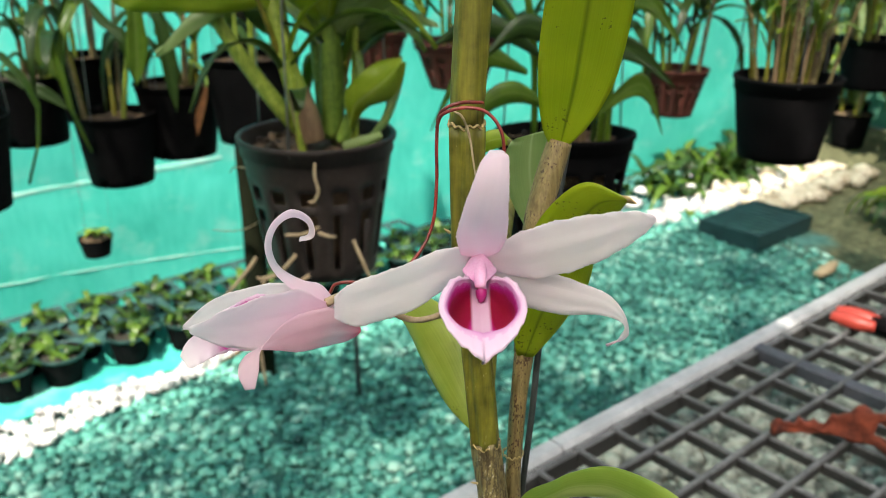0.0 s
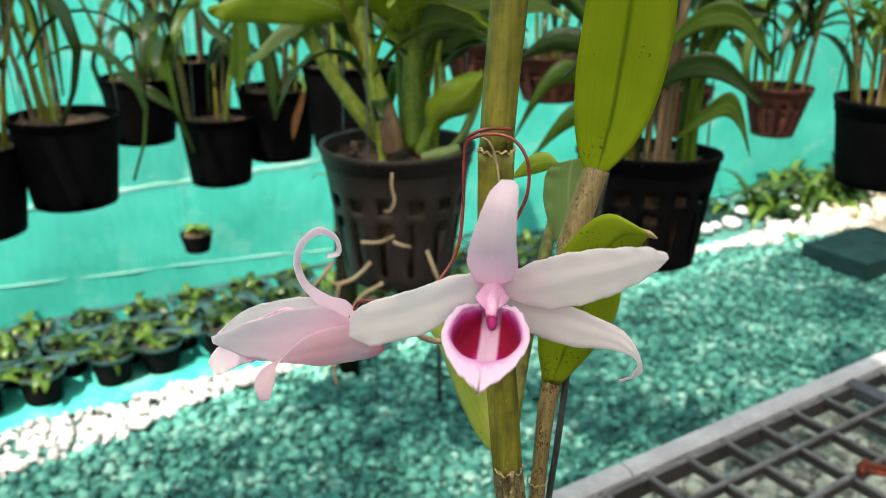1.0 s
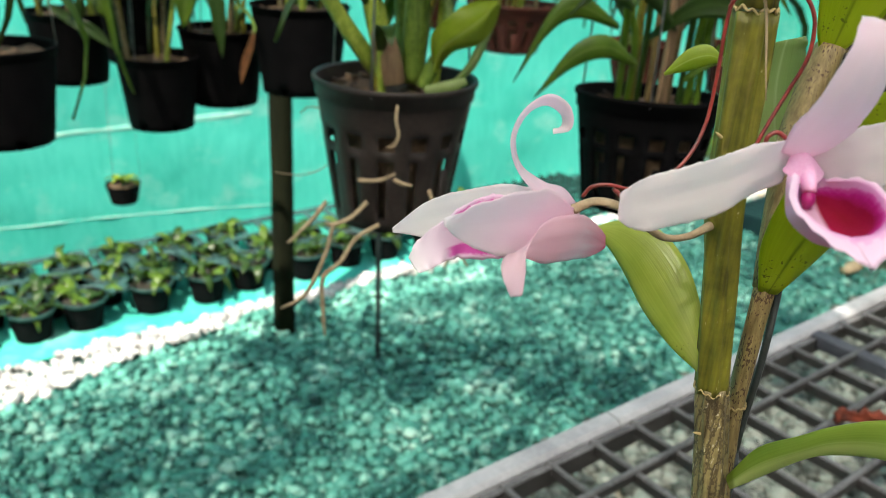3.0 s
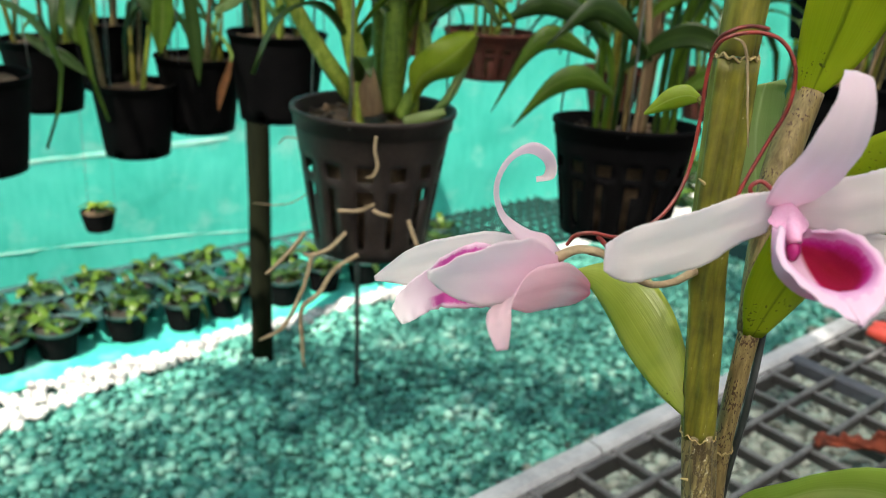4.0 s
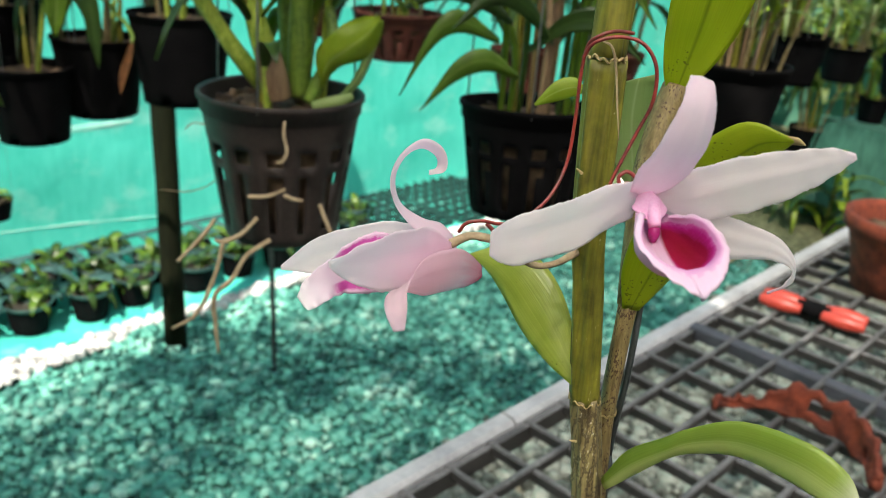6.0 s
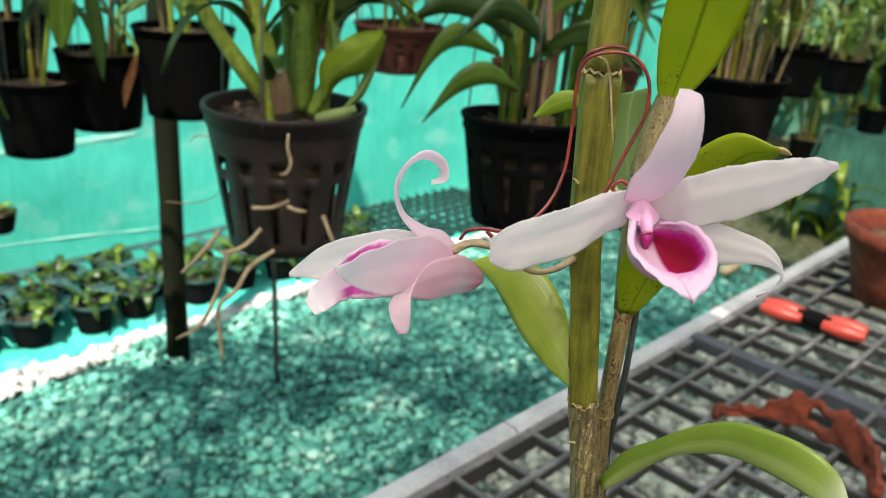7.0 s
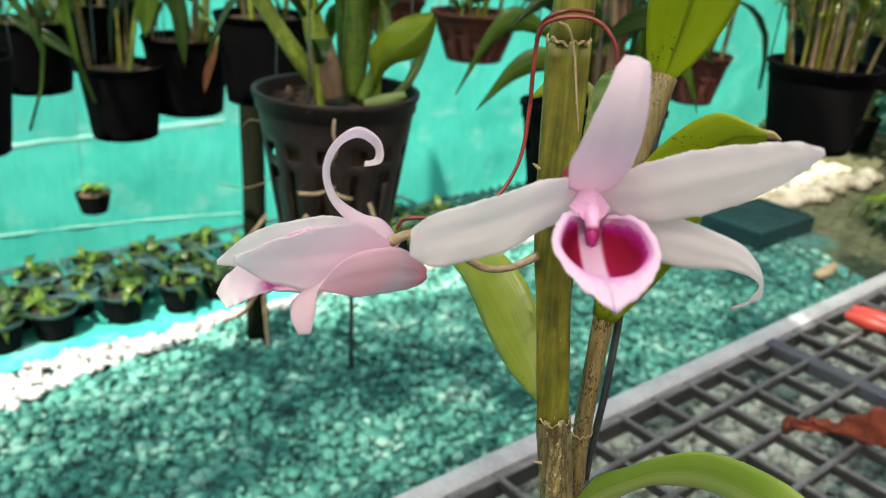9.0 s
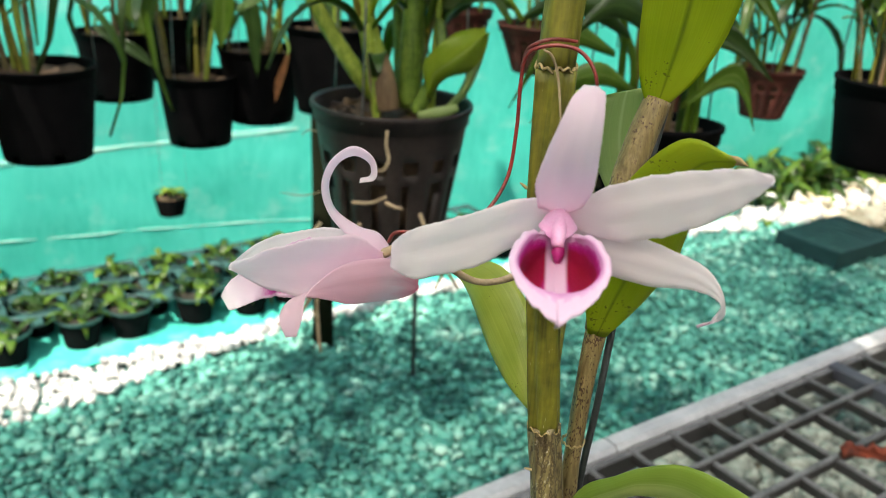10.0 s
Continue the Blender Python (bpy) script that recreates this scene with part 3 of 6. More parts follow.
# ---- shade cloth walls, and unseen panels added overhead to filter the sun ----
def cloth_material(name, dark, light, glow, amount, open_part=0.0, seam=None):
    """Woven shade cloth: fine vertical weave, wrinkles, light shining through."""
    m, nt, b = material(name)
    obj = coords(nt, "Object")
    sep = nt.nodes.new("ShaderNodeSeparateXYZ")
    nt.links.new(obj, sep.inputs[0])
    n1 = noise_tex(nt, obj, 3.0, 6.0)
    n2 = noise_tex(nt, coords(nt, "Object", (1, 1, 0.25)), 40.0, 3.0)
    f = math_node(nt, "MULTIPLY_ADD", n2, 0.4, math_node(nt, "MULTIPLY", n1, 0.6))
    col = ramp(nt, f, [(0.32, dark), (0.62, light)])
    if seam:
        patch = ramp(nt, noise_tex(nt, coords(nt, "Object", (1, 1, 1.6)), 4.5, 5.0, 0.65), [(0.54, (0, 0, 0)), (0.70, (1, 1, 1))])
        col = mixc(nt, math_node(nt, "MULTIPLY", patch, 0.6), col, seam)
    nt.links.new(col, b.inputs["Base Color"])
    b.inputs["Roughness"].default_value = 0.7
    bump(nt, b, n1, 0.4, 0.03)
    out = nt.nodes["Material Output"]
    tr = nt.nodes.new("ShaderNodeBsdfTranslucent")
    nt.links.new(mixc(nt, 0.6, col, glow), tr.inputs[0])
    mx = nt.nodes.new("ShaderNodeMixShader")
    mx.inputs[0].default_value = amount
    nt.links.new(b.outputs[0], mx.inputs[1])
    nt.links.new(tr.outputs[0], mx.inputs[2])
    last = mx.outputs[0]
    if open_part:
        clear = nt.nodes.new("ShaderNodeBsdfTransparent")
        mo = nt.nodes.new("ShaderNodeMixShader")
        mo.inputs[0].default_value = open_part
        nt.links.new(last, mo.inputs[1])
        nt.links.new(clear.outputs[0], mo.inputs[2])
        last = mo.outputs[0]
    nt.links.new(last, out.inputs[0])
    return m


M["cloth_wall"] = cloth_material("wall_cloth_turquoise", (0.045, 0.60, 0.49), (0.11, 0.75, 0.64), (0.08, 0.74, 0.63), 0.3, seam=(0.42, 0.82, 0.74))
# darker copy of the wall cloth, with shade put into its colours
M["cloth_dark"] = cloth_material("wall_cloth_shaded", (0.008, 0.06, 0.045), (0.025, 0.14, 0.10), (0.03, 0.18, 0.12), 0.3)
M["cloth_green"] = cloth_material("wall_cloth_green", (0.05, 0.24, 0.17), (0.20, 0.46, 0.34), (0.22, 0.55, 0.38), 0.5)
M["screen_dense"] = cloth_material("sun_screen_dense", (0.84, 0.81, 0.76), (0.93, 0.90, 0.85), (0.97, 0.93, 0.86), 0.95, 0.30)
M["screen_thin"] = cloth_material("sun_screen_thin", (0.50, 0.48, 0.45), (0.62, 0.60, 0.57), (0.70, 0.68, 0.64), 0.6, 0.58)
M["cloth_floor"] = cloth_material("floor_cloth_turquoise", (0.022, 0.37, 0.30), (0.06, 0.54, 0.44), (0.05, 0.5, 0.42), 0.1, seam=(0.30, 0.66, 0.57))
M["cloth_dim"] = cloth_material("cover_cloth_teal", (0.010, 0.055, 0.040), (0.09, 0.26, 0.19), (0.06, 0.2, 0.15), 0.1)
M["hem"] = varied("cloth_hem", (0.08, 0.66, 0.55), (0.52, 0.78, 0.70), 4, 0.8)


def cloth_sheet(name, corner, du, dv, nu, nv, mat, label, depth=0.02, freq=2.0, thick=0.004):
    """A slightly billowing sheet with thickness."""
    bm = bmesh.new()
    nrm = du.cross(dv).normalized()
    layers = []
    for side in (0, 1):
        rows = []
        for i in range(nu + 1):
            row = []
            for j in range(nv + 1):
                p = corner + du * (i / nu) + dv * (j / nv)
                p = p + nrm * (depth * noise.noise(p * freq) + 0.4 * depth * noise.noise(p * freq * 3.3) + side * thick)
                row.append(bm.verts.new(p))
            rows.append(row)
        layers.append(rows)
    a, b = layers
    for i in range(nu):
        for j in range(nv):
            bm.faces.new((a[i][j], a[i + 1][j], a[i + 1][j + 1], a[i][j + 1]))
            bm.faces.new((b[i][j + 1], b[i + 1][j + 1], b[i + 1][j], b[i][j]))
    return solo(name, bm, mat, corner, label, "shade cloth", kind="structure")


WALL_V = 3.05
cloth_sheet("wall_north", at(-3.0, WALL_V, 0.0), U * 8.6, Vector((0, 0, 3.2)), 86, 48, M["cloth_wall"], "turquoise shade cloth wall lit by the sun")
def wall_hem(z0, z1, tall, mat, name, end):
    """A folded hem along the wall, following its billows."""
    bm = bmesh.new()
    rows = []
    for k in range(131):
        u = -1.5 + (end + 1.5) * k / 130
        z = z0 + (z1 - z0) * min(max((u - 0.6) / 0.8, -1), 2) + 0.006 * noise.noise(Vector((u * 3, 0, z0)))
        p = at(u, WALL_V, z)
        out = 0.02 * noise.noise(p * 2.0) + 0.008 * noise.noise(p * 6.6) + 0.008
        h = tall * (1 + 0.5 * noise.noise(Vector((u * 4, 5, z0))))
        rows.append([bm.verts.new(p - V * (out - 0.004 + d) + Vector((0, 0, dz * h))) for d, dz in ((0.0, -0.5), (0.002, -0.3), (0.002, 0.3), (0.0, 0.5))])
    for a, b in zip(rows, rows[1:]):
        for k in range(3):
            bm.faces.new((a[k], b[k], b[k + 1], a[k + 1]))
    part(name, bm, mat, wall, "pale folded hem of the cloth")


wall = bpy.data.objects["wall_north"]
wall_hem(0.535, 0.550, 0.026, M["hem"], "hem", 1.35)
wall_hem(0.215, 0.150, 0.005, M["hem"], "seam_line", 1.5)
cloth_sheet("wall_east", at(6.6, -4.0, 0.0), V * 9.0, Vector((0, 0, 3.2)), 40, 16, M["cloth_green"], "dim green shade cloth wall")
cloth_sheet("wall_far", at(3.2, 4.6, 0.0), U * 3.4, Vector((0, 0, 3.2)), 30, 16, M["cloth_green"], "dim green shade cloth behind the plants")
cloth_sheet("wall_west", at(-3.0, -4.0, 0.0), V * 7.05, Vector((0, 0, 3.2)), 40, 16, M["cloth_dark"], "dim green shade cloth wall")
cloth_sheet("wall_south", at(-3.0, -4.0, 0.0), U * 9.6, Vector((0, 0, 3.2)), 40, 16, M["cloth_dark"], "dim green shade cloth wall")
# unseen panels added overhead: the dense one softens the sun, the thin ones pass more
cloth_sheet("sun_screen_1", at(-3.0, -4.0, 2.8), U * 3.05, V * 4.65, 20, 28, M["screen_dense"], "unseen pale cloth panel added overhead to soften the sun on the bench", 0.05, 0.6)
cloth_sheet("sun_screen_2", at(-3.0, 0.60, 2.87), U * 3.05, V * 0.83, 20, 8, M["screen_thin"], "unseen thin cloth panel added overhead to filter the sun", 0.03, 0.6)
cloth_sheet("sun_screen_3", at(0.0, -4.0, 2.93), U * 6.6, V * 5.43, 40, 32, M["screen_thin"], "unseen thin cloth panel added overhead to filter the sun at the far end", 0.05, 0.6)
cloth_sheet("floor_cloth", at(-3.0, 2.455, 0.010), U * 6.2, V * 0.63, 90, 8, M["cloth_floor"], "turquoise cloth laid on the ground under seedlings", 0.012, 5.0)


def post(u, v, r, top, label):
    bm = bmesh.new()
    tube([at(u, v, -0.02), at(u + 0.004, v, top * 0.5), at(u, v - 0.004, top)], [r * 1.05, r, r * 0.97], 16, 12, bm, 1, 0.1)
    return solo("post", bm, M["post"], at(u, v, 0), label, "post")


post(1.085, 2.265, 0.034, 3.0, "dark mossy wooden post standing in the gravel")


# ---- the bench ----
BENCH_Z = 0.92
CELL = 0.0555
B0, A0 = 0.609, 0.399


def plant_bench():
    root = thing("plant_bench", at(0.6, 0.0, 0), "grey plastic grid bench with a pale metal edge rail", "bench")
    up = Vector((0, 0, 1))
    u0, u1, v0, v1 = -0.9, 3.2, -0.75, 0.452
    bm = bmesh.new()
    for a, b in ((u0, 0.536), (0.5385, u1)):
        box(bm, at((a + b) / 2, 0.4625, BENCH_Z - 0.012), (b - a, 0.022, 0.03), (U, V, up), 0.004)
    part("edge_rail", bm, M["rail"], root, "pale grey metal edge rail", smooth=False)
    bm = bmesh.new()
    box(bm, at((u0 + u1) / 2, 0.447, BENCH_Z - 0.014), (u1 - u0, 0.007, 0.020), (U, V, up), 0.001)
    part("inner_lip", bm, M["bar"], root, "grey plastic inner lip", smooth=False)
    bm = bmesh.new()
    box(bm, at((u0 + u1) / 2, -0.765, BENCH_Z - 0.012), (u1 - u0, 0.027, 0.03), (U, V, up), 0.004)
    part("edge_rail", bm, M["rail"], root, smooth=False)
    for u, v in ((-0.7, -0.6), (-0.7, 0.35), (3.0, -0.6), (3.0, 0.35)):
        bm = bmesh.new()
        box(bm, at(u, v, (BENCH_Z - 0.03) / 2), (BENCH_Z - 0.03, 0.04, 0.04), (up, U, V), 0.004)
        part("leg", bm, M["rail"], root, smooth=False)
    return root, (u0, u1, v0, v1)


bench, span = plant_bench()


def bench_bars():
    """Bars of the grid: long ones lie along the bench, short ones cross it 1 mm lower."""
    u0, u1, v0, v1 = span
    up = Vector((0, 0, 1))
    o = origin_of(bench)

    def bar_mesh(length, width, height, mat, ax):
        bm = bmesh.new()
        box(bm, (0, 0, 0), (length, width, height), ax, 0.0015)
        return finish("bar", bm, mat, (0, 0, 0), False)

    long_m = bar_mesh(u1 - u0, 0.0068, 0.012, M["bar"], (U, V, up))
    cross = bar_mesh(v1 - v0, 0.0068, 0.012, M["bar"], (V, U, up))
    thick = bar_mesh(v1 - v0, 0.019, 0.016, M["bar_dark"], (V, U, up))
    k = 0
    while A0 - k * 0.0572 > v0 + 0.03:
        ob = new("bar", long_m)
        ob.parent = bench
        ob.location = at((u0 + u1) / 2, A0 - k * 0.0572, BENCH_Z - 0.006) - o
        k += 1
    i = math.ceil((u0 + 0.03 - B0) / CELL)
    while B0 + i * CELL < u1 - 0.03:
        ob = new("bar", thick if (i - 5) % 12 == 0 else cross)
        ob.parent = bench
        ob.location = at(B0 + i * CELL, (v0 + v1) / 2, BENCH_Z - 0.0085) - o
        i += 1


# ---- the orchid ----


def hv(x, y, z, k=1.0):
    return Vector((x, y, z)).normalized() * k


orchid = thing("orchid_plant", P(0.027, 0.19, 0.80), "tall orchid with olive canes, glossy leaves and two pink-white flowers", "orchid plant")


def orchid_canes():
    bm = bmesh.new()
    tube([P(0.0265, 0.198, 1.09), P(0.0255, 0.2025, 1.113), P(0.0215, 0.206, 1.144)], [0.0039, 0.0038, 0.0038], 40, 40, bm, 1, 0.10, 7, 0.085)
    part("cane", bm, M["cane_old"], orchid, "woody lower cane, grey-brown and cracked")
    bm = bmesh.new()
    tube([P(0.0215, 0.206, 1.143), P(0.0185, 0.2075, 1.172), P(0.0165, 0.2085, 1.19), P(0.0155, 0.211, 1.228)],
         [0.0037, 0.0037, 0.0039, 0.0043], 40, 40, bm, 1, 0.05, 6, 0.12)
    part("cane", bm, M["cane"], orchid, "ribbed olive-green cane")
    bm = bmesh.new()
    tube([P(0.0155, 0.2112, 1.2285), P(0.0165, 0.213, 1.25), P(0.019, 0.215, 1.285), P(0.022, 0.217, 1.33)],
         [0.0040, 0.0042, 0.0042, 0.004], 24, 32, bm, 1, 0.04, 7, 0.03)
    part("cane", bm, M["cane"], orchid)
    bm = bmesh.new()
    tube([P(0.0265, 0.198, 1.092), P(0.024, 0.185, 0.95), P(0.027, 0.19, 0.83)], [0.0045, 0.0045, 0.005], 16, 10, bm, 1, 0.1)
    part("cane", bm, M["cane_old"], orchid)
    bm = bmesh.new()
    tube([P(0.031, 0.205, 1.09), P(0.0297, 0.209, 1.123), P(0.0299, 0.211, 1.137), P(0.0307, 0.2125, 1.154), P(0.032, 0.215, 1.167)],
         [0.0024, 0.0023, 0.0022, 0.0023, 0.0027], 24, 12, bm, 1, 0.12)
    tube([P(0.031, 0.206, 1.092), P(0.028, 0.195, 0.95), P(0.03, 0.195, 0.83)], [0.0028, 0.003, 0.003], 10, 8, bm)
    part("cane", bm, M["cane_brown"], orchid, "brown second cane with dark specks")
    bm = bmesh.new()
    tube([P(0.032, 0.215, 1.166), P(0.034, 0.224, 1.195), P(0.037, 0.228, 1.208), P(0.0405, 0.231, 1.2195)], [0.0030, 0.0034, 0.0036, 0.0034], 24, 12, bm, 1, 0.1)
    part("cane", bm, M["cane_brown"], orchid)
    # ragged papery rings at the joints
    for c, r in ((P(0.0155, 0.211, 1.2285), 0.0043), (P(0.0215, 0.206, 1.1435), 0.0039), (P(0.0295, 0.211, 1.1365), 0.0028)):
        bm = bmesh.new()
        n = 40
        tube([c + Vector((r * math.cos(k / n * 6.283), r * math.sin(k / n * 6.283), 0.10 * r * math.sin(k * 1.9) + 0.07 * r * math.sin(k * 0.83))) for k in range(n + 1)], 0.00028, 160, 5, bm, 1, 0.9)
        part("node_ring", bm, M["ring"], orchid, "pale ragged ring at the cane's joint")
    # dry bud scales on the stem
    for c, d in ((P(0.0118, 0.2045, 1.2035), (-1, -0.2, 0.8)), (P(0.0195, 0.2015, 1.1335), (-1, -0.2, 0.3))):
        bm = bmesh.new()
        tube([c, c + hv(*d, 0.0012), c + hv(*d, 0.002)], [0.0004, 0.0003, 0.0001], 8, 6, bm)
        part("bud_scale", bm, M["ring"], orchid)


orchid_canes()


def orchid_leaves():
    def leaf(rows, mat, label, thick=0.0007, wave=0.0, nu=28, nv=10):
        return part("leaf", blade(rows, thick, nu, nv, wave), mat, orchid, label)

    leaf([(P(0.0405, 0.2305, 1.2185), hv(1, 0.05, 0.1, 0.0026), 0.0), (P(0.0415, 0.2300, 1.2245), hv(1, 0.05, 0.05, 0.0062), -0.0014), (P(0.043, 0.229, 1.234), hv(1, 0.05, 0.05, 0.0094), -0.0018),
          (P(0.0440, 0.227, 1.246), hv(1, 0.05, 0.05, 0.0108), -0.0016), (P(0.0447, 0.2235, 1.259), hv(1, 0.05, 0.04, 0.0106), -0.0012), (P(0.0447, 0.219, 1.277), hv(1, 0, 0, 0.0088), -0.001), (P(0.0435, 0.216, 1.295), hv(1, 0, 0, 0.0012), 0)],
         M["leaf_sun"], "sunlit yellow-green leaf with dark specks along its midrib")
    l2 = leaf([(P(0.0318, 0.2125, 1.166), hv(1, -0.1, -0.1, 0.0022), 0.0), (P(0.0345, 0.2105, 1.177), hv(1, 0.0, -0.15, 0.0070), 0.0016), (P(0.0375, 0.206, 1.190), hv(1, 0.05, -0.3, 0.0090), 0.0022),
          (P(0.0395, 0.200, 1.204), hv(1, 0.1, -0.5, 0.0080), 0.0020), (P(0.0438, 0.192, 1.2150), hv(0.75, 0.1, -0.8, 0.0058), 0.001), (P(0.0490, 0.186, 1.218), hv(0.6, 0, -0.8, 0.0005), 0)],
         M["leaf_sun"], "broad yellow-green leaf with a dry brown tip")
    part("leaf_tip", blade([(P(0.0482, 0.1868, 1.2178), hv(0.5, 0, -0.8, 0.0010), 0), (P(0.0497, 0.1852, 1.2180), hv(0.5, 0, -0.8, 0.0009), 0), (P(0.0506, 0.1845, 1.2176), hv(0.5, 0, -0.8, 0.0002), 0)], 0.0004, 8, 4),
         M["dry_tip"], l2, "dry tan leaf tip")
    leaf([(P(0.0185, 0.2055, 1.1485), hv(0.5, 0.4, 0.7, 0.0014), 0), (P(0.0145, 0.2120, 1.1556), hv(0.55, 0.2, 0.75, 0.0056), 0.0010), (P(0.0096, 0.220, 1.1624), hv(0.5, 0.1, 0.85, 0.0080), 0.0016),
          (P(0.0042, 0.2275, 1.1682), hv(0.45, 0.1, 0.85, 0.0070), 0.0016), (P(-0.0010, 0.2340, 1.1698), hv(0.4, 0.1, 0.9, 0.0040), 0.0010), (P(-0.0062, 0.2390, 1.1684), hv(0.3, 0.1, 0.9, 0.0004), 0)],
         M["leaf_left"], "glossy olive leaf bending down beside the cane")
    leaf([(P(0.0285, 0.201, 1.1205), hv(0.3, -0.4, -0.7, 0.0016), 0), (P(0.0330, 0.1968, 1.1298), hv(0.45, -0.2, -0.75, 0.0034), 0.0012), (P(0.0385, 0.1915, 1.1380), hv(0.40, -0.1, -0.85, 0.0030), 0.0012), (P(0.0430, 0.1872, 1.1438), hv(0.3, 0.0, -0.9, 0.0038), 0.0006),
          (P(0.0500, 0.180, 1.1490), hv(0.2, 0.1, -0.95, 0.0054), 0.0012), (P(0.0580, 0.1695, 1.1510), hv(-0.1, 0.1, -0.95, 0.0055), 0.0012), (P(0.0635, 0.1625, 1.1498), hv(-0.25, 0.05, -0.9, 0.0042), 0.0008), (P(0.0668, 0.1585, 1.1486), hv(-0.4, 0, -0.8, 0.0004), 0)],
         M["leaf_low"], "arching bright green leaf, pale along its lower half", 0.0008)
    leaf([(P(0.0375, 0.238, 1.188), hv(1, 0.1, 0, 0.0010), 0), (P(0.0355, 0.24, 1.198), hv(1, 0.1, 0, 0.0052), 0.001), (P(0.034, 0.241, 1.208), hv(1, 0.1, 0.1, 0.0068), 0.001),
          (P(0.0340, 0.2415, 1.2155), hv(1, 0.1, 0.1, 0.0064), 0.001), (P(0.0345, 0.242, 1.2190), hv(1, 0.1, 0.25, 0.0050), 0)],
         M["leaf_pale"], "pale leaf with a torn edge behind the canes", 0.0005, 0.0006)
    leaf([(P(0.031, 0.279, 1.208), hv(0.1, 0, 1, 0.001), 0), (P(0.0275, 0.28, 1.2085), hv(-0.1, 0.1, 1, 0.0030), 0.0006), (P(0.0225, 0.281, 1.2065), hv(-0.3, 0.1, 1, 0.0030), 0.0006), (P(0.0165, 0.282, 1.202), hv(-0.5, 0, 1, 0.0004), 0)],
         M["leaf_bright"], "small fresh green leaf tip", 0.0005)
    bm = bmesh.new()
    tube([P(0.031, 0.279, 1.208), P(0.033, 0.272, 1.204), P(0.0290, 0.252, 1.19), P(0.0238, 0.228, 1.166), P(0.0214, 0.2066, 1.146)], [0.001, 0.0016, 0.002, 0.0022, 0.0020], 20, 8, bm)
    part("cane", bm, M["cane"], orchid, "thin green cane behind the others")


orchid_leaves()


